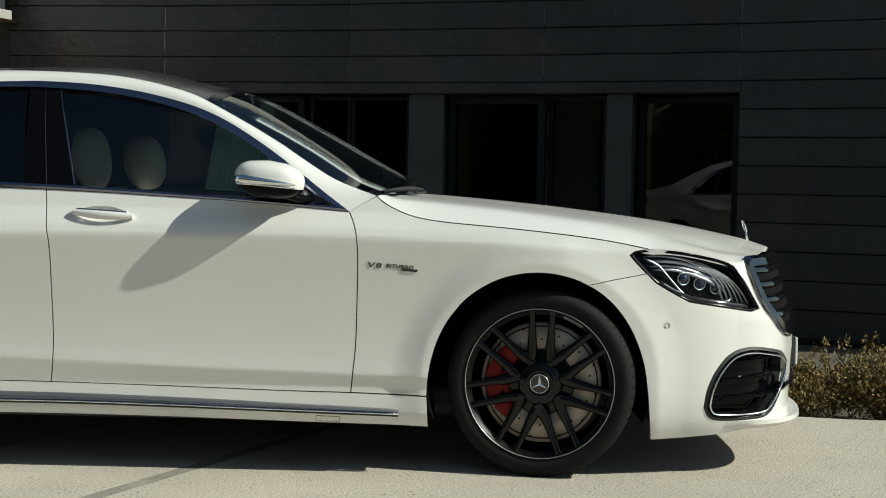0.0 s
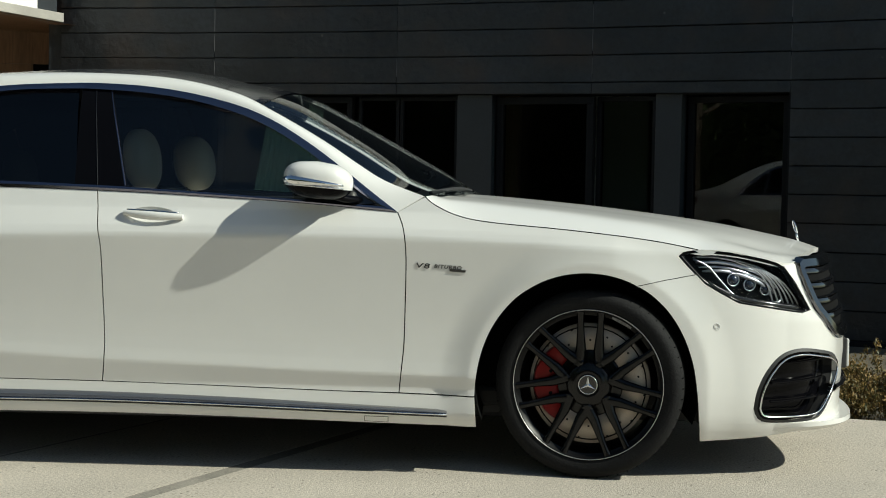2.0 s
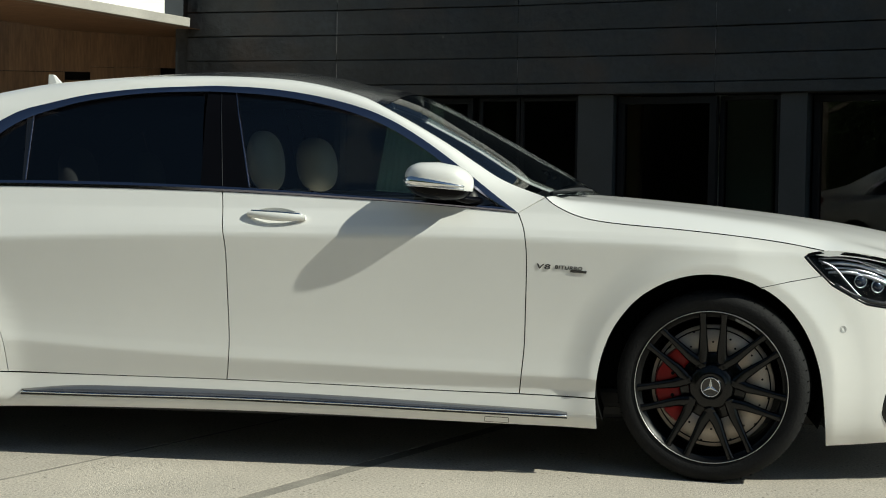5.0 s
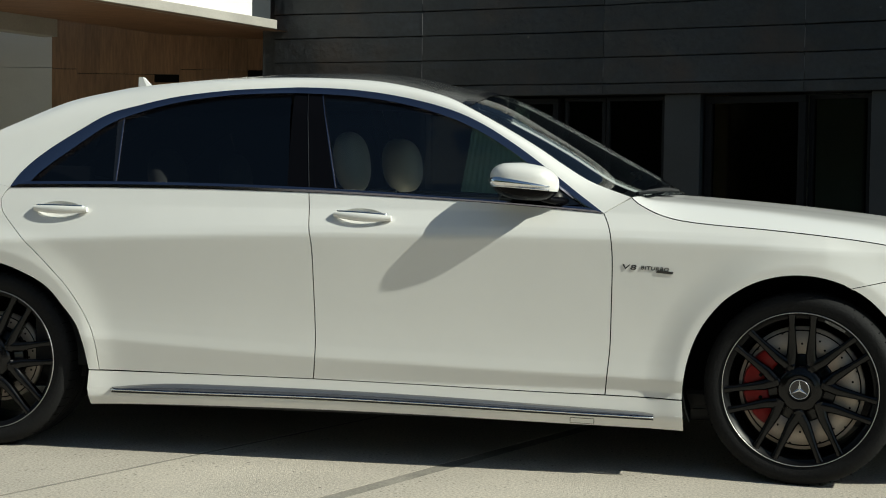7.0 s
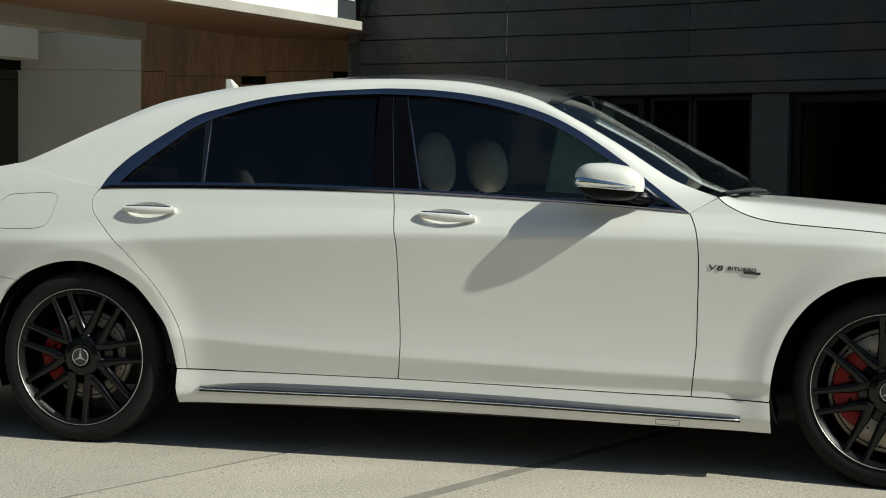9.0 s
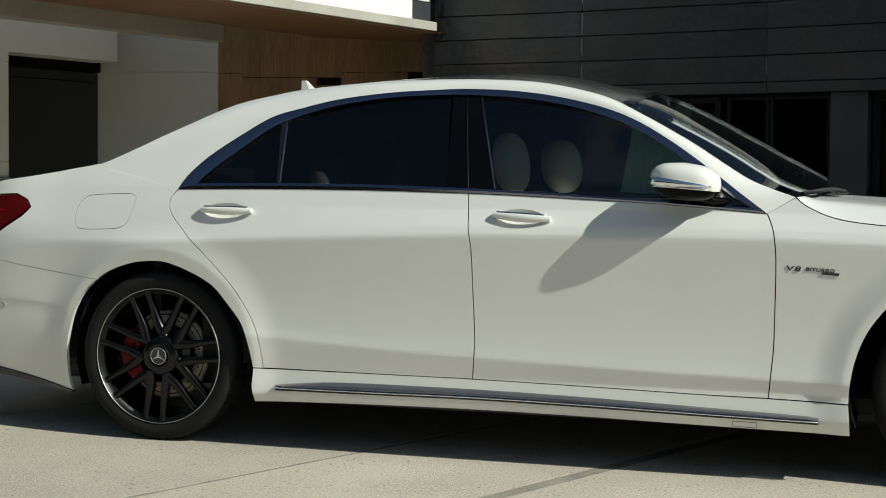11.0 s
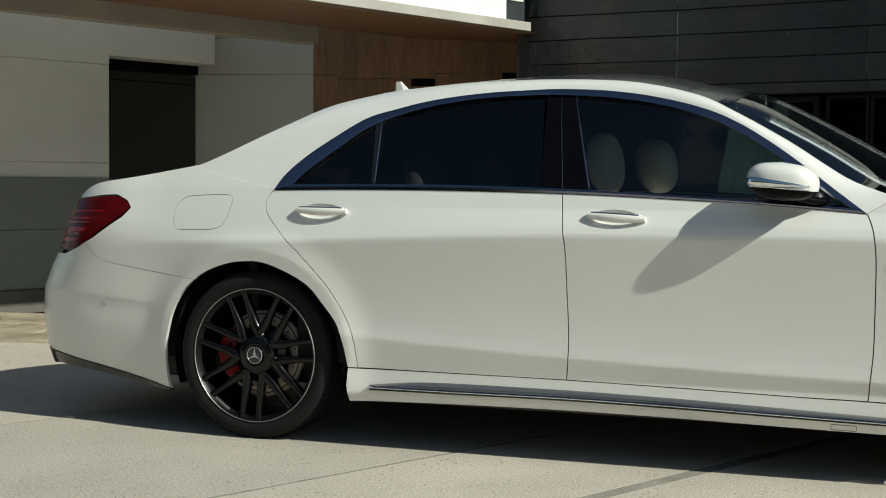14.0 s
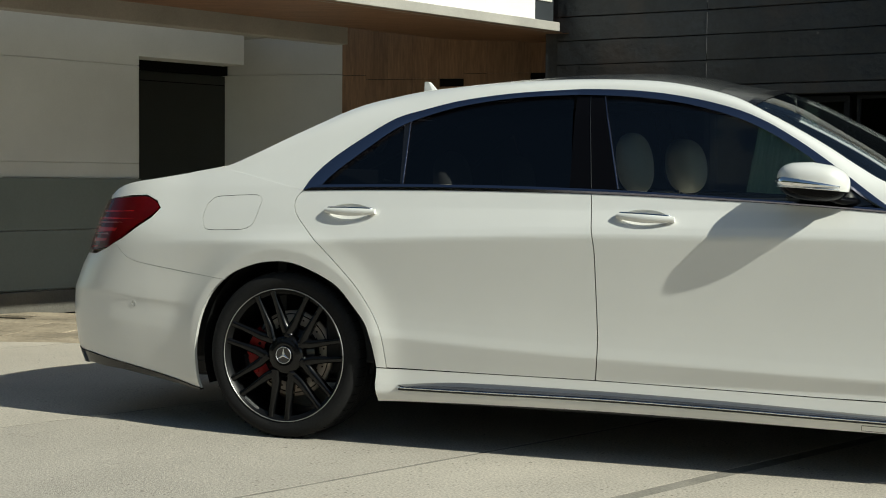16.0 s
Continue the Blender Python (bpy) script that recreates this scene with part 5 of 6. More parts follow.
rr = rail(1.862, .46, 24)
roof_rows = cross_rows([p + Vector((0, .004, -.002)) for p in rr], [Vector((p.x + .02 + .3 * max(0, p.x - 1.74), MID, min(p.z + .034 + .022 * max(0, min(1, (p.x - .46) / .9)), 9) if p.x < 1.74 else 1.499 - .21 * (p.x - 1.74))) for p in rr], 24)
sheet("roof_panel", roof_rows[:3], ROOF_GLASS, "black panoramic glass roof")
sheet("roof_panel", [[p - Vector((.005, 0, 0)) for p in roof_rows[2]]] + roof_rows[3:], ROOF_GLASS, "black panoramic glass roof")
rr = rail(.456, .20, 8)
sheet("roof_header", cross_rows([p + Vector((0, .004, -.002)) for p in rr], [Vector((p.x - .02 * k, MID, p.z + .034 - .006 * k)) for k, p in enumerate(rr)], 24), PAINT)
WS_C = [(1.918, 1.473), (1.98, 1.455), (2.092, 1.408), (2.338, 1.279), (2.575, 1.147), (2.735, 1.050)]
rr = rail(1.858, 2.543, 22)
wc = smooth_line([(x, MID, z) for x, z in WS_C], 22)
sheet("windscreen", cross_rows([p + Vector((0, .006, -.004)) for p in rr], wc, 24), GLASS_SCREEN, "raked windscreen", drop=0)
sheet("windscreen_band", [[p + Vector((0, 0, .002)) for p in row] for row in cross_rows([p + Vector((0, .006, -.004)) for p in rr], wc, 24)[:2]], PILLAR_BLACK, drop=0)
cow = [[Vector((2.53 + .19 * (1 - abs(2 * k / 20 - 1) ** 2.2) - .012 + d * .10, .14 + 1.58 * k / 20, 1.040 + .006 * (1 - abs(2 * k / 20 - 1)) - d * .02)) for k in range(21)] for d in (0, .5, 1)]
sheet("cowl", cow, MATT_BLACK)
rr = rail(.195, -.338, 16)
rw = smooth_line([(.06, MID, 1.405), (-.15, MID, 1.325), (-.38, MID, 1.225), (-.60, MID, 1.148)], 16)
sheet("rear_window", cross_rows([p + Vector((0, .01, -.006)) for p in rr], rw, 20), GLASS_REAR, "dark rear window", drop=0)
lid_r = smooth_line([skin(along(x, z), z, o) for x, z, o in ((-.345, 1.137, .005), (-.50, 1.113, .005), (-.65, 1.089, .005), (-.73, 1.079, .005), (-.81, 1.066, .005), (-.87, 1.045, .005), (-.97, .985, .006), (-1.04, .90, .01), (-1.07, .80, .01), (-1.085, .757, .01))], 26)
lid_c = smooth_line([(-.60, MID, 1.158), (-.75, MID, 1.128), (-.90, MID, 1.104), (-1.0, MID, 1.090), (-1.06, MID, 1.082), (-1.09, MID, 1.065), (-1.13, MID, 1.0), (-1.20, MID, .90), (-1.25, MID, .80), (-1.265, MID, .755)], 26)
sheet("boot_lid", cross_rows(lid_r, lid_c, 28), PAINT)
bm = bmesh.new()
loft(bm, [[Vector((xa, MID + w, za)), Vector((xb, MID + w * .5, zb))] for xa, xb, za, zb, w in ((.345, .290, 1.488, 1.545, 0), (.31, .280, 1.488, 1.548, -.012), (.265, .262, 1.488, 1.548, -.009), (.255, .258, 1.488, 1.546, 0), (.265, .262, 1.488, 1.548, .009), (.31, .280, 1.488, 1.548, .012), (.345, .290, 1.488, 1.545, 0))])
bmesh.ops.remove_doubles(bm, verts=bm.verts, dist=1e-5)
bmesh.ops.holes_fill(bm, edges=[e for e in bm.edges if len(e.link_faces) == 1])
bmesh.ops.recalc_face_normals(bm, faces=bm.faces)
part("antenna_fin", bm, PAINT, car)

# headliner and pillar linings inside
rr = rail(1.85, .20, 20)
sheet("headliner", cross_rows([p + Vector((0, .02, -.035)) for p in rr], [Vector((p.x, MID, p.z - .005)) for p in rr], 16), CABIN)


def lining_bm():
    bm = bmesh.new()
    loft(bm, [[a.lerp(b, t) + Vector((0, .024, -.016)) for t in (-.12, .3, .7, 1.0)] + [b + Vector((0, .10, -.014))] for a, b in zip(L3D[4::3], U3D[4::3])])
    return bm


both("pillar_lining", lining_bm, GAP, car)

# rear bumper, lamps
bump_r_poly = raw(BUMP_R) + raw([(-.885, .782), (-.962, .757), (-1.08, .755)]) + [(S_TAIL + .41, .752), (S_TAIL, .752), (S_TAIL, .33), (S_TAIL + .5, .325)] + raw([(-1.04, .318), (-.975, .312), (-.794, .283), (-.61, .245), (-.406, .196)]) + raw([p for p in arch_r[::-1] if p[0] < -.265])
both("rear_bumper", lambda: panel_bm(inset(bump_r_poly, .0010), raw=True, thick=.02, step=.012, tall=1.0), PAINT, car)
diff_poly = [(S_TAIL, .328), (S_TAIL + .5, .323)] + raw([(-1.04, .316), (-.975, .310), (-.794, .281), (-.61, .243), (-.406, .194), (-.406, .185), (-.616, .222), (-.795, .252), (-1.0, .268)]) + [(S_TAIL + .45, .235), (S_TAIL, .23)]
both("diffuser", lambda: panel_bm(diff_poly, off=-.006, raw=True, thick=.03), GLOSS_BLACK, car, "gloss-black rear diffuser")
for side in (0, 1):
    fl = mirrored if side else (lambda b: b)
    lamp = part("tail_lamp", fl(panel_bm(inset(curve2(TAILLAMP + TAILLAMP[:1], 60)[:-1], .002), off=-.004, thick=.02)), RED_DARK, car, "dark red tail lamp with bright bars")
    for za, zb, xa, xb, mat in ((.938, .946, -.985, -.74, RED_LENS), (.903, .915, -1.01, -.72, RED_LENS), (.886, .897, -1.01, -.80, LAMP_BAND), (.846, .872, -1.035, -.83, RED_LENS), (.838, .842, -1.04, -.88, LAMP_BAND), (.802, .824, -1.05, -.89, RED_LENS), (.775, .790, -1.06, -.95, RED_LENS)):
        part("lamp_bar", fl(panel_bm([(xa, za), (xb, za + .014), (xb + .012, zb + .002), (xa + .006, zb + .004)], off=-.0047, thick=.003, step=.03)), mat, lamp)
both("exhaust_tip", lambda: (lambda bm: (box(bm, -1.255, -1.15, .38, .55, .235, .305, bevel=.02), bm)[1])(bmesh.new()), GUNMETAL, car)

# headlamps
LAMP_S = curve2(LAMP + LAMP[:1], 64)[:-1]
LAMP_BACK = material("dark_lamp_chamber", (0.006, 0.007, 0.010), 0.2, 0.0, stain=0.5, stain_scale=30, spec=0.1)
PROJECTOR = material("smoked_projector_lens", (0.015, 0.022, 0.04), 0.06, stain=0.2, stain_scale=40, spec=0.8)
SILVER = material("lamp_reflector_silver", (0.55, 0.57, 0.62), 0.32, 1.0, stain=0.25, stain_scale=25)
for side in (0, 1):
    fl = mirrored if side else (lambda b: b)
    house = part("headlamp", fl(panel_bm(inset(LAMP_S, .002), off=.055, thick=0)), LAMP_BACK, car, "headlamp with clear lens and chrome inside")
    bm = bmesh.new()
    ring = LAMP_S + LAMP_S[:1]
    loft(bm, [[skin(along(x, z), z, .002) for x, z in ring], [skin(along(x, z), z, .057) for x, z in ring]])
    part("lamp_rim", fl(bm), GLOSS_BLACK, house)
    inner = inset(LAMP_S, .011)
    bm = bmesh.new()
    loft(bm, [[skin(along(x, z), z, .004) for x, z in ring], [skin(along(x, z), z, .005) for x, z in inner + inner[:1]], [skin(along(x, z), z, .03) for x, z in inner + inner[:1]]])
    part("lamp_border", fl(bm), PILLAR_BLACK, house)
    lens = part("lamp_lens", fl(panel_bm(inset(LAMP_S, .0022), off=.001, thick=0)), GLASS_LAMP, house)
    lens.visible_shadow = False
    brow = curve2([(3.545, .826), (3.60, .800), (3.65, .745), (3.71, .690), (3.80, .672), (3.875, .672), (3.885, .682)], 24)
    part("light_guide", fl(tube(bmesh.new(), [skin(along(x, z), z, .022) for x, z in brow], .0042, 8)), SILVER, house)
    for cx, cz, r in ((3.70, .752, .024), (3.765, .735, .024), (3.83, .718, .022)):
        bm = bmesh.new()
        bmesh.ops.create_uvsphere(bm, u_segments=20, v_segments=12, radius=r)
        bm.transform(Matrix.Translation(skin(along(cx, cz), cz, .055)))
        pr = part("projector", fl(bm), PROJECTOR, house)
        c = skin(along(cx, cz), cz, .040)
        bm = tube(bmesh.new(), [(r * 1.05 * math.cos(a), 0, r * .95 * math.sin(a)) for a in (j * math.tau / 20 for j in range(20))], .0022, 6, closed=True)
        bm.transform(Matrix.Translation(c) @ Matrix.Rotation(radians(24), 4, "Z"))
        part("lamp_module", fl(bm), SILVER, house)
    for k in range(6):
        x = 3.80 + .022 * k
        pts = curve2([(x - .10, .822 - .006 * k), (x - .02, .79 - .008 * k), (x + .03, .74 - .008 * k), (x + .055, .672 - .002 * k)], 12)
        part("lamp_louvre", fl(tube(bmesh.new(), [skin(along(px, pz), pz, .030) for px, pz in pts], .0035, 5)), SILVER, house)
    for k, (dz, r) in enumerate(((-.016, .006), (-.034, .009), (-.052, .006), (-.066, .008))):
        line = curve2([(3.545 + .012 * k, .848 + dz), (3.63 + .01 * k, .850 + dz), (3.74, .832 + dz), (3.83 - .004 * k, .800 + dz), (3.88 - .008 * k, .755 + dz)], 18)
        part("lamp_reflector", fl(tube(bmesh.new(), [skin(along(x, z), z, .040 + .004 * math.sin(7 * i + 3 * k)) for i, (x, z) in enumerate(line)], lambda t, r=r: r * (.35 + .65 * math.sin(math.pi * t) ** .5), 8)), SILVER, house)
    ledge = curve2([(3.60, .735), (3.66, .700), (3.72, .678), (3.83, .660), (3.95, .644)], 20)
    part("lamp_ledge", fl(tube(bmesh.new(), [skin(along(x, z), z + .006, .014) for x, z in ledge], .011, 8)), GLOSS_BLACK, house)


SENSOR_GREY = material("sensor_ring_grey", (0.42, 0.42, 0.41), 0.5, stain=0.1)


def ring_disc(p, n, r):
    bm = tube(bmesh.new(), [(r * math.cos(a), 0, r * math.sin(a)) for a in (k * math.tau / 24 for k in range(24))], .0011, 6, closed=True)
    tube(bm, [(r * .6 * math.cos(a), 0, r * .6 * math.sin(a)) for a in (k * math.tau / 24 for k in range(24))], .0008, 6, closed=True)
    bm.transform(Matrix.Translation(p) @ Vector((0, 1, 0)).rotation_difference(-Vector(n)).to_matrix().to_4x4())
    return bm


for s, z in ((along(3.632, .581), .581), (along(-.72, .548), .548)):
    n = (skin(s + .01, z) - skin(s - .01, z)).cross(skin(s, z + .01) - skin(s, z - .01)).normalized()
    both("parking_sensor", lambda s=s, z=z, n=n: ring_disc(skin(s, z, -.0006), n, .0115), SENSOR_GREY, car)

# dark backing behind the shut lines
both("bonnet_seal", lambda: tube(bmesh.new(), [skin(along(x, z), z, .0008) for x, z in curve2(SHUT, 60)], .0019, 6), GAP, car)
both("gap_seal", lambda: tube(bmesh.new(), [skin(along(x, z), z, .012) - Vector((0, 0, .013)) for x, z in curve2(SHUT, 40)], .009, 6), GAP, car)
for line in (FD, MD, RD, SILL_T, BUMP_F, BUMP_R, FUEL + FUEL[:1], BELT):
    both("gap_seal", lambda line=line: tube(bmesh.new(), [skin(along(x, z), z, .018) for x, z in curve2(line, 40)], .010, 6), GAP, car)

# ---- door mirrors ----
def mirror_shell(lo, hi, grow=0.0):
    """The rounded housing between two heights."""
    bm = bmesh.new()
    rows = []
    for i in range(13):
        v = lo + (hi - lo) * i / 12          # -1 .. 1, bottom to top
        row = []
        for k in range(29):
            a = k * math.tau / 28
            ca, sa = math.cos(a), math.sin(a)
            r = max(0.0, 1 - abs(v) ** 2.6) ** (1 / 2.4)
            ex = math.copysign(abs(ca) ** .75, ca)
            ey = math.copysign(abs(sa) ** .85, sa)
            x = 2.155 + (.131 + grow) * r * ex * (1.0 if ex > 0 else 0.96)
            y = -.029 + (.088 + grow) * r * ey
            z = 1.092 + (.071 + grow) * v - .010 * (x - 2.154) / .126
            row.append(Vector((x, y, z)))
        rows.append(row)
    loft(bm, rows)
    bmesh.ops.remove_doubles(bm, verts=bm.verts, dist=1e-5)
    bmesh.ops.holes_fill(bm, edges=[e for e in bm.edges if len(e.link_faces) == 1])
    bmesh.ops.recalc_face_normals(bm, faces=bm.faces)
    return bm


for side in (0, 1):
    fl = mirrored if side else (lambda b: b)
    mir = part("door_mirror", fl(mirror_shell(-.36, 1.0)), PAINT, car, "white door mirror with chrome indicator strip")
    part("mirror_base", fl(mirror_shell(-1.0, -.365, -.002)), PILLAR_BLACK, mir)
    pts = [Vector((2.034 + .222 * k / 14, -.029 - (.088 * max(0, 1 - abs((2.034 + .222 * k / 14 - 2.155) / .131) ** 2.4) ** (1 / 2.2)) - .001, 1.094 - .020 * (k / 14) ** 1.2)) for k in range(15)]
    part("indicator_lens", fl(tube(bmesh.new(), pts, lambda t: .022 * (1 - .82 * t) * min(1, .35 + t * 6), 10)), CHROME, mir)
    part("mirror_strip", fl(tube(bmesh.new(), [p + Vector((0, -.001, -.018 + .006 * i / 14)) for i, p in enumerate(pts)], .003, 6)), CHROME, mir)
    bm = bmesh.new()
    tube(bm, smooth_line([(2.19, -.02, 1.045), (2.25, .02, 1.025), (2.30, .07, 1.02)], 8), .022, 10, flat=.7)
    part("mirror_arm", fl(bm), PILLAR_BLACK, mir)

# ---- wheels ----
RIM_MARK = material("dull_rim_badge", (0.22, 0.22, 0.22), 0.5, 0.2, stain=0.6, stain_scale=90)
TY, RR = .352, .2807


def spoke(bm, axis, sg, r0, r1, y0, y1, w0, w1, depth):
    """One of a pair of near-parallel spokes beside the pair's axis."""
    d = Vector((math.cos(axis), 0, math.sin(axis)))
    s = Vector((-math.sin(axis), 0, math.cos(axis))) * sg
    p = []
    for t in (0, .08, .18, .3, .45, .62, .8, .93, 1):
        c = d * (r0 + (r1 - r0) * t) + s * (.031 + .008 * t + .010 * max(0, .3 - t) / .3)
        w = w0 + (w1 - w0) * min(1, max(0, t - .16) * 1.7) + .005 * max(0, t - .9) / .1
        y = y0 + (y1 - y0) * t + .004 * math.sin(math.pi * t)
        face = [c + s * w * u + Vector((0, y + .62 * w * abs(u) ** 3.6, 0)) for u in (1, .86, .68, .45, .2, -.2, -.45, -.68, -.86, -1)]
        p.append(face + [c - s * w * .8 + Vector((0, y + depth, 0)), c + s * w * .8 + Vector((0, y + depth, 0))])
    for row in p:
        row.append(row[0].copy())
    loft(bm, p)


def make_wheel(at, width, turn, spin, left=False, badge=63, disc_r=.202, deep=0.0, half=46):
    w = new("wheel")
    w.parent = car
    w.matrix_local = Matrix.Translation(at) @ Matrix.Rotation(radians(turn) + (math.pi if left else 0), 4, "Z")
    bm = bmesh.new()
    T = TY
    lathe(bm, [(RR - .012, .030), (RR - .004, .012), (RR + .006, .006), (RR + .022, .002), (RR + .040, .000), (T - .022, .004), (T - .009, .012), (T - .002, .026), (T, .045), (T, width * .30), (T - .008, width * .305), (T - .008, width * .33), (T, width * .335), (T, width * .49), (T - .008, width * .495), (T - .008, width * .52), (T, width * .525), (T, width - .07), (T - .004, width - .035), (T - .02, width - .008), (RR, width - .004), (RR - .012, width - .03)], 72)
    bmesh.ops.recalc_face_normals(bm, faces=bm.faces)
    tyre = part("tyre", bm, RUBBER, w, sharp=50)
    bm = bmesh.new()
    for k in range(56):
        a = k * math.tau / 56
        box(bm, T - .014, T + .0003, .018, .075, -.0016, .0016, Matrix.Rotation(-a, 4, "Y"))
    tagged(part("tread_groove", bm, GAP, w), kind="stuff")
    bm = bmesh.new()
    lathe(bm, [(RR - .012, .026), (RR - .015, .045), (RR - .030, .10), (RR - .034, width - .04), (RR - .01, width - .02)], 72)
    rim = part("rim", bm, RIM_SATIN, w)
    bm = bmesh.new()
    lathe(bm, [(RR + .0005, .008), (RR - .0004, .0035), (RR - .0026, .0035), (RR - .0032, .006)], 96)
    part("rim_edge", bm, RIM_EDGE, w)
    bm = bmesh.new()
    lathe(bm, [(RR - .0032, .006), (RR - .012, .020), (RR - .022, .026)], 96)
    part("rim_step", bm, RIM_SATIN, w)
    for k in range(7):
        pair = radians(spin) + k * math.tau / 7
        for sg in (-1, 1):
            bm = bmesh.new()
            spoke(bm, pair, sg, .070, RR - .011, .018, .012, .0215, .0120, .036)
            bmesh.ops.recalc_face_normals(bm, faces=bm.faces)
            part("spoke", bm, RIM_BLACK, w, sharp=50)
    bm = bmesh.new()
    lathe(bm, [(.0001, .020), (.036, .020), (.040, .017), (.056, .017), (.060, .020), (.070, .0215), (.078, .025), (.083, .032), (.086, .045), (.086, .07)], 48)
    part("hub", bm, RIM_BLACK, w)
    bm = bmesh.new()
    lathe(bm, [(.0001, .013), (.032, .012), (.036, .016)], 32)
    cap = part("hub_cap", bm, GLOSS_BLACK, w, "black hub cap with chrome ring")
    part("cap_ring", tube(bmesh.new(), [(.0345 * math.cos(a), .0125, .0345 * math.sin(a)) for a in (k * math.tau / 36 for k in range(36))], .0022, 6, closed=True), CHROME_SATIN, w)
    for k in range(3):
        a = math.pi / 2 + k * math.tau / 3
        d, e = Vector((math.cos(a), 0, math.sin(a))), Vector((-math.sin(a), 0, math.cos(a)))
        bm = bmesh.new()
        vs = [bm.verts.new(q) for q in (d * .033 + Vector((0, .0105, 0)), e * .0058 + d * .0034 + Vector((0, .0115, 0)), Vector((0, .0085, 0)), -e * .0058 + d * .0034 + Vector((0, .0115, 0)))]
        bm.faces.new((vs[0], vs[1], vs[2]))
        bm.faces.new((vs[0], vs[2], vs[3]))
        part("cap_emblem", bm, CHROME_SATIN, w)
    bm = bmesh.new()
    box(bm, -.040, .040, .0185, .0215, -.0065, .0065, bevel=.001)
    ang = radians(badge)
    bm.transform(Matrix.Translation((math.cos(ang) * (RR - .016), .001, math.sin(ang) * (RR - .016))) @ Matrix.Rotation(math.pi / 2 - ang, 4, "Y"))
    part("rim_badge", bm, RIM_MARK, w)
    # brake
    bm = bmesh.new()
    lathe(bm, [(.120, .072 + deep), (.128, .062 + deep), (disc_r, .062 + deep), (disc_r, .094 + deep), (.10, .094 + deep)], 64)
    part("brake_disc", bm, DISC, w)
    for k in range(36):
        a = k * math.tau / 36
        r = (.145, .165, .186)[k % 3] * disc_r / .202
        bm = bmesh.new()
        lathe(bm, [(.0001, 0), (.0042, 0), (.0042, .002)], 8)
        bm.transform(Matrix.Translation((math.cos(a) * r, .0612 + deep, math.sin(a) * r)))
        part("disc_hole", bm, GAP, w)
    bm = bmesh.new()
    lathe(bm, [(.0001, .060), (.118, .060), (.126, .064 + deep), (.126, .08 + deep)], 40)
    part("disc_bell", bm, RIM_BLACK, w)
    bm = bmesh.new()
    lathe(bm, [(disc_r - .017, .0615 + deep), (disc_r - .012, .0615 + deep)], 64)
    part("disc_groove", bm, GAP, w)
    q = .94 if deep else 1.0
    bm = bmesh.new()
    rows = []
    for k in range(13):
        a = radians(181 - half + 2 * half * k / 12)
        d = Vector((math.cos(a), 0, math.sin(a))) * q
        f = .90 + .10 * math.sin(math.pi * k / 12) - (.02 if k in (3, 6, 9) else 0)
        rows.append([d * r * (1 if r < .2 else f) + Vector((0, y + deep * .3, 0)) for r, y in ((.120, .060), (.128, .050), (.165, .044), (.206, .048), (.218, .07), (.212, .12), (.12, .12))])
    loft(bm, rows)
    bmesh.ops.recalc_face_normals(bm, faces=bm.faces)
    part("brake_caliper", bm, RED, w, "red painted brake caliper", sharp=50)
    for a, r, rad in ((150, .178, .010), (180, .196, .012), (208, .178, .010), (164, .150, .007), (196, .150, .007)):
        bm = bmesh.new()
        lathe(bm, [(.0001, 0), (rad * .8, 0), (rad, .003), (rad, .012)], 12)
        bm.transform(Matrix.Translation((math.cos(radians(a)) * r * q, .0405 + deep * .3, math.sin(radians(a)) * r * q)))
        part("caliper_bolt", bm, RED if rad > .008 else GAP, w)
    part("caliper_slot", boxed(-.168 * q, -.128 * q, .041 + deep * .3, .05 + deep * .3, -.006, .006, bevel=.002), GAP, w)
    return w


make_wheel((3.165, 0.004, TY), .255, -10, 89, disc_r=.226)
make_wheel((-.016, 0.036, TY), .285, 0, 110, badge=234, disc_r=.182, deep=.035, half=40)
make_wheel((3.165, 2 * MID - .004, TY), .255, -7, 90, True)
make_wheel((0, 2 * MID - .004, TY), .285, 0, 75, True, disc_r=.182, deep=.035, half=40)


def liner(cx, r):
    bm = bmesh.new()
    rows = []
    for y in (.014, .20, .40):
        rows.append([Vector((cx + r * math.cos(a), max(y, skin_y(cx + r * math.cos(a), .5) + .014 + y * .1), .36 + r * math.sin(a))) for a in (radians(-21 + 222 * k / 30) for k in range(31))])
    loft(bm, rows)
    bm.faces.new(list(bm.verts)[-31:])
    return bm


both("wheel_liner", lambda: liner(3.165, .418), GAP, car)
both("wheel_liner", lambda: liner(0, .412), GAP, car)
part("underbody", boxed(.46, 2.72, .07, 2 * MID - .07, .185, .30, bevel=.02), MATT_BLACK, car)
both("sill_core", lambda: boxed(.47, 2.745, .035, .12, .195, .305, bevel=.01), MATT_BLACK, car)
part("undertray", boxed(2.6, 3.98, .42, 2 * MID - .42, .16, .30, bevel=.02), MATT_BLACK, car)
part("undertray", boxed(-1.05, .6, .42, 2 * MID - .42, .19, .40, bevel=.02), MATT_BLACK, car)
part("engine_bay_wall", boxed(2.50, 2.53, .10, 2 * MID - .10, .3, 1.0), CABIN, car)
part("engine_block", boxed(2.6, 3.85, .45, 2 * MID - .45, .3, .80, bevel=.04), MATT_BLACK, car)
part("boot_well", boxed(-.98, -.46, .27, 2 * MID - .27, .27, .95, bevel=.03), MATT_BLACK, car)
part("nose_block", boxed(3.60, 3.92, .21, 2 * MID - .21, .17, .60, bevel=.03), MATT_BLACK, car)
part("floor_pan", boxed(-1.0, 3.9, .38, 2 * MID - .38, .21, .29, bevel=.02), MATT_BLACK, car)

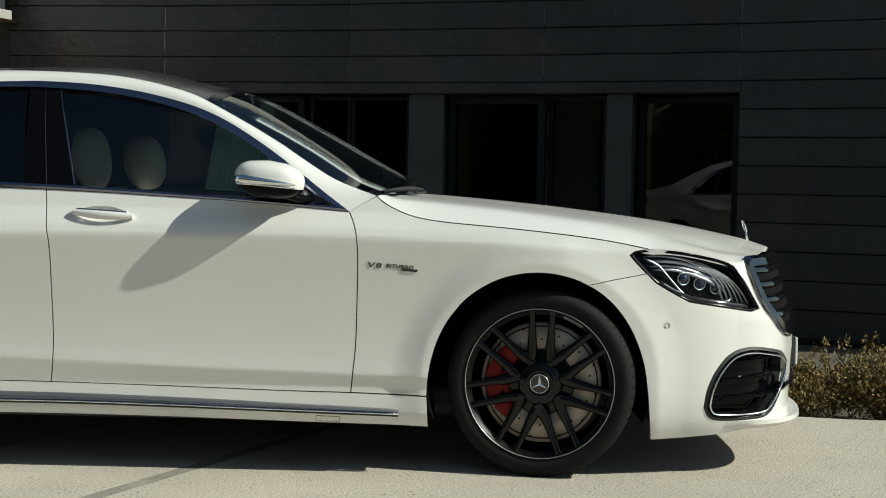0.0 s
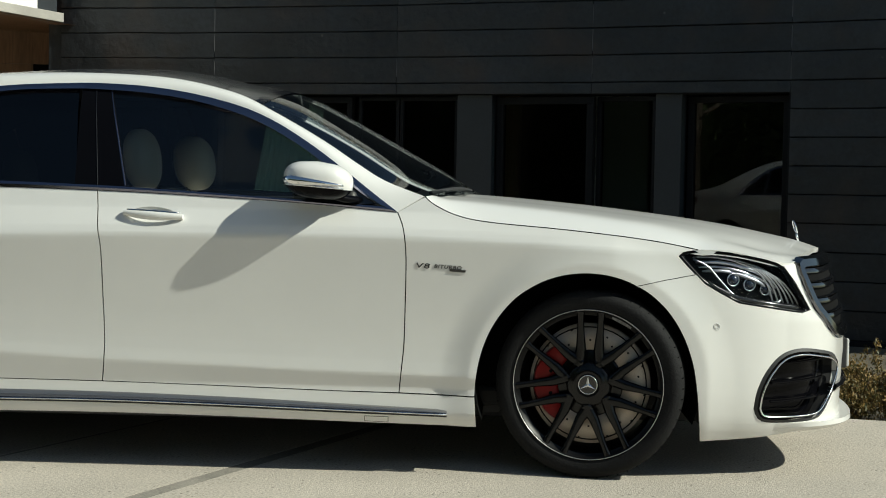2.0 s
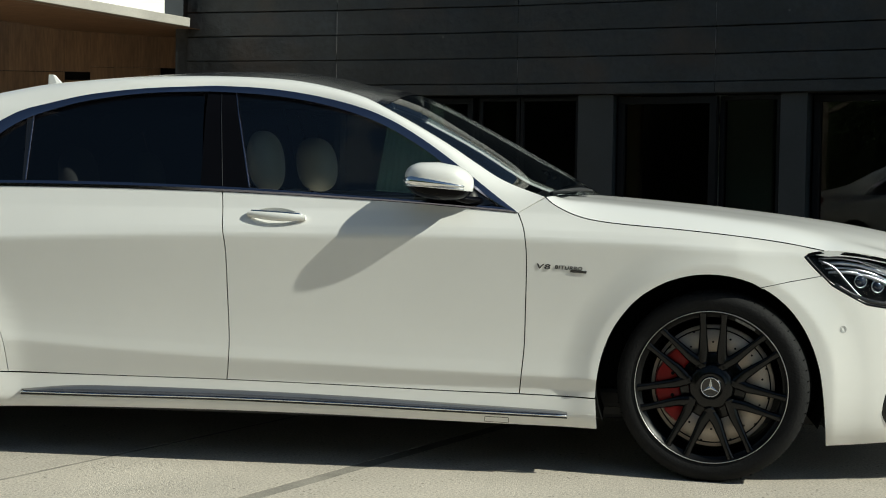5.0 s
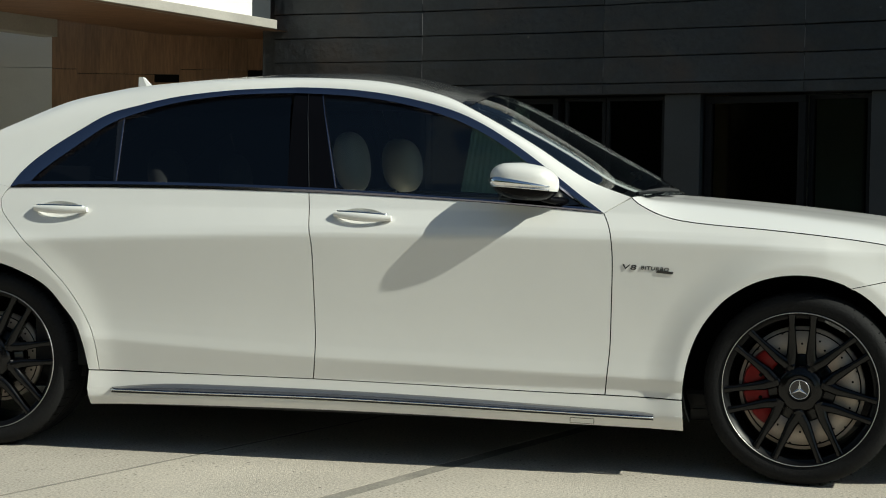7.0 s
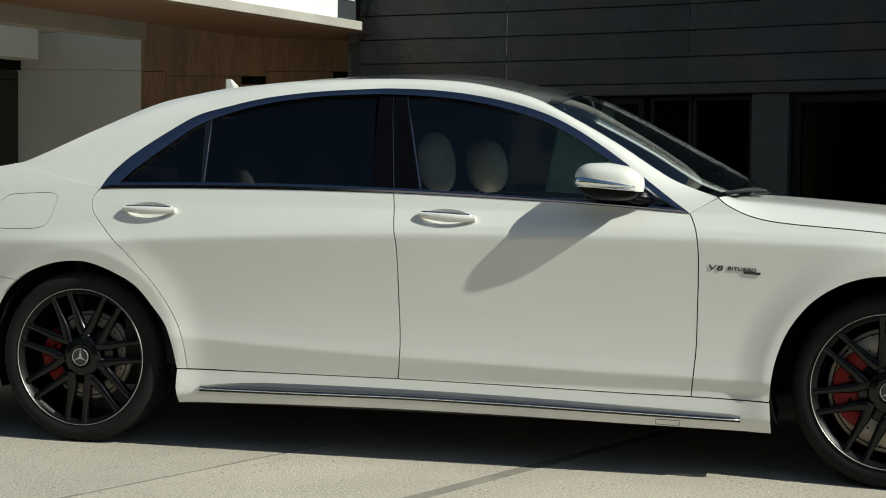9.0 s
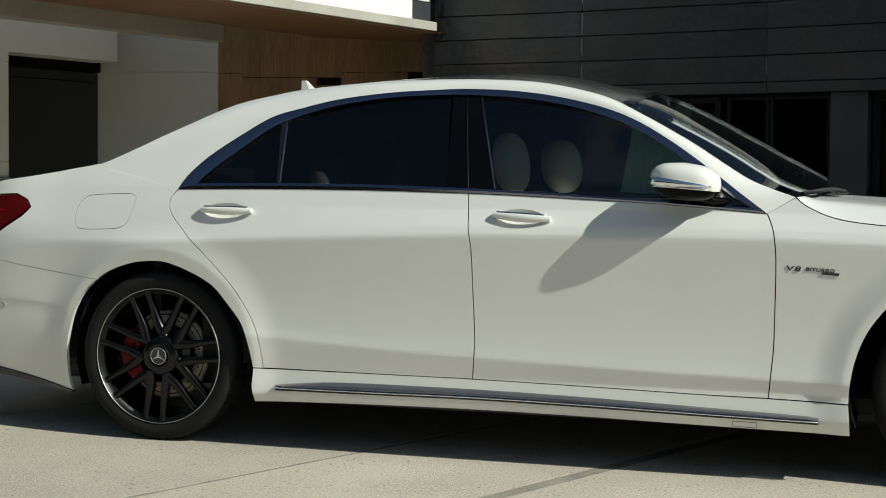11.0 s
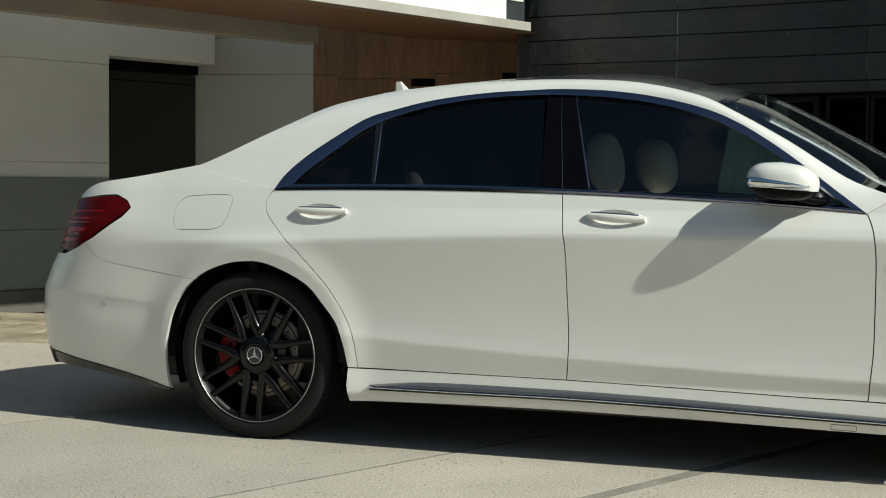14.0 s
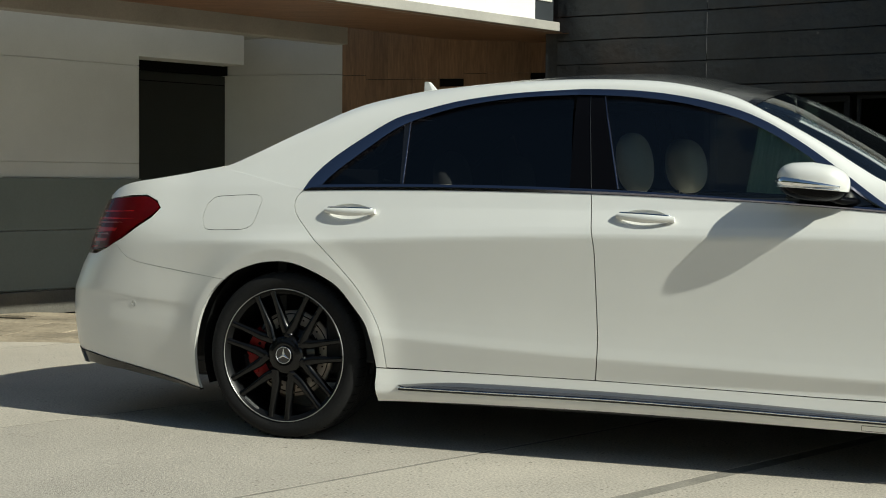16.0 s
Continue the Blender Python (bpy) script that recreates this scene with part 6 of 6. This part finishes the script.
# ---- cabin ----
part("cabin_floor", boxed(-.30, 2.50, .16, 2 * MID - .16, .28, .33), CABIN, car)
both("door_lining", lambda: boxed(.15, 2.46, .115, .135, .33, 1.03, bevel=.006), CABIN, car)
part("parcel_shelf", boxed(-.62, .16, .16, 2 * MID - .16, .97, 1.0, bevel=.01), CABIN, car)
both("rear_lining", lambda: boxed(-.45, .12, .26, .28, .9, 1.085, bevel=.006), CABIN, car)
# added dark board under the rear glass, hides a bright streak
part("rear_pillar_trim", boxed(-.30, -.27, .95, 1.66, 1.0, 1.146, bevel=.006), CABIN, car)
part("rear_bulkhead", boxed(-.10, -.06, .16, 2 * MID - .16, .33, 1.03), CABIN, car)
bm = bmesh.new()
rows = [[Vector((x, y, z)) for x, z in ((2.49, .72), (2.10, .72), (2.06, .80), (2.10, .93), (2.20, .985 + .02 * math.sin(math.pi * (y - .12) / 1.62)), (2.50, 1.0))] for y in [.12 + 1.62 * k / 16 for k in range(17)]]
loft(bm, rows)
part("dashboard", bm, CABIN, car)


def pad(cx, cy, cz, rx, ry, rz, power=.55, lean=0.0):
    bm = bmesh.new()
    bmesh.ops.create_uvsphere(bm, u_segments=24, v_segments=16, radius=1)
    for v in bm.verts:
        c = v.co
        q = [math.copysign(abs(k) ** power, k) for k in c]
        v.co = Vector((cx + q[0] * rx - q[2] * rz * lean, cy + q[1] * ry, cz + q[2] * rz))
    return bm


def seat(x, y, wide=.27, rear=False, head=.068):
    s = new("seat")
    s.parent = car
    tagged(s, "beige leather seat with headrest")
    part("cushion", pad(x + .22, y, .50, .27, wide, .10), BEIGE, s)
    part("backrest", pad(x - .02, y, .78, .085, wide, .27, lean=.25), BEIGE, s)
    part("headrest", pad(x + .02 if not rear else x, y, 1.165 if not rear else 1.09, head, .14, .126, .84, lean=.10), BEIGE, s)
    part("headrest_post", tube(tube(bmesh.new(), [(x, y - .06, 1.0), (x, y - .06, 1.10)], .007, 6), [(x, y + .06, 1.0), (x, y + .06, 1.10)], .007, 6), CHROME, s)
    return s


seat(1.350, .50)
seat(1.380, 2 * MID - .50, head=.092)
seat(.575, .48, rear=True)
seat(.575, 2 * MID - .48, rear=True)
part("steering_wheel", tube(bmesh.new(), [(2.02 + .07 * math.sin(a), 2 * MID - .50 + .185 * math.cos(a), .93 + .17 * math.sin(a)) for a in (k * math.tau / 30 for k in range(30))], .014, 8, closed=True), MATT_BLACK, car)

# wipers
both_wipers = [((2.56, .22, 1.052), (2.70, .75, 1.062)), ((2.60, .95, 1.062), (2.66, 1.55, 1.058))]
for a, b in both_wipers:
    part("wiper", tube(bmesh.new(), smooth_line([a, Vector(a).lerp(Vector(b), .5) + Vector((0.02, 0, .012)), b], 8), .009, 6), MATT_BLACK, car)


# lettering on the fender
BADGE_METAL = material("dark_badge_metal", (0.07, 0.07, 0.075), 0.3, 0.8, stain=.1, stain_scale=20)
def text_mesh(body, size, depth):
    cu = bpy.data.curves.new("lettering", "FONT")
    cu.body, cu.size, cu.extrude, cu.space_character = body, size, depth, 1.12
    cu.offset = .0004
    ob = bpy.data.objects.new("lettering", cu)
    scene.collection.objects.link(ob)
    me = bpy.data.meshes.new_from_object(ob.evaluated_get(bpy.context.evaluated_depsgraph_get()))
    bpy.data.objects.remove(ob)
    bm = bmesh.new()
    bm.from_mesh(me)
    return bm


for side in (0, 1):
    fl = mirrored if side else (lambda b: b)
    for body, x, z, size, wide in (("V8", 2.519, .777, .026, 1.75), ("BITURBO", 2.588, .777, .019, 1.20)):
        bm = text_mesh(body, size, .0012)
        for v in bm.verts:
            px = x + v.co.x * wide + v.co.y * .25
            pz = z + v.co.y - .06 * (v.co.x * wide)
            if side:
                px = 2 * 2.62 - px
            v.co = Vector((px, skin_y(px, pz) - .001 - v.co.z, pz))
        part("fender_badge", fl(bm), BADGE_METAL, car, "small raised metal lettering V8 BITURBO")
    part("badge_bar", fl(panel_bm([(2.645, .765), (2.648, .774), (2.708, .770), (2.705, .761)], off=-.003, thick=.004)), GLOSS_BLACK, car)

for ob in car.children:
    if ob.name.split(".")[0] in ("front_side_window", "rear_side_window", "quarter_window", "windscreen", "rear_window"):
        ob.visible_shadow = False
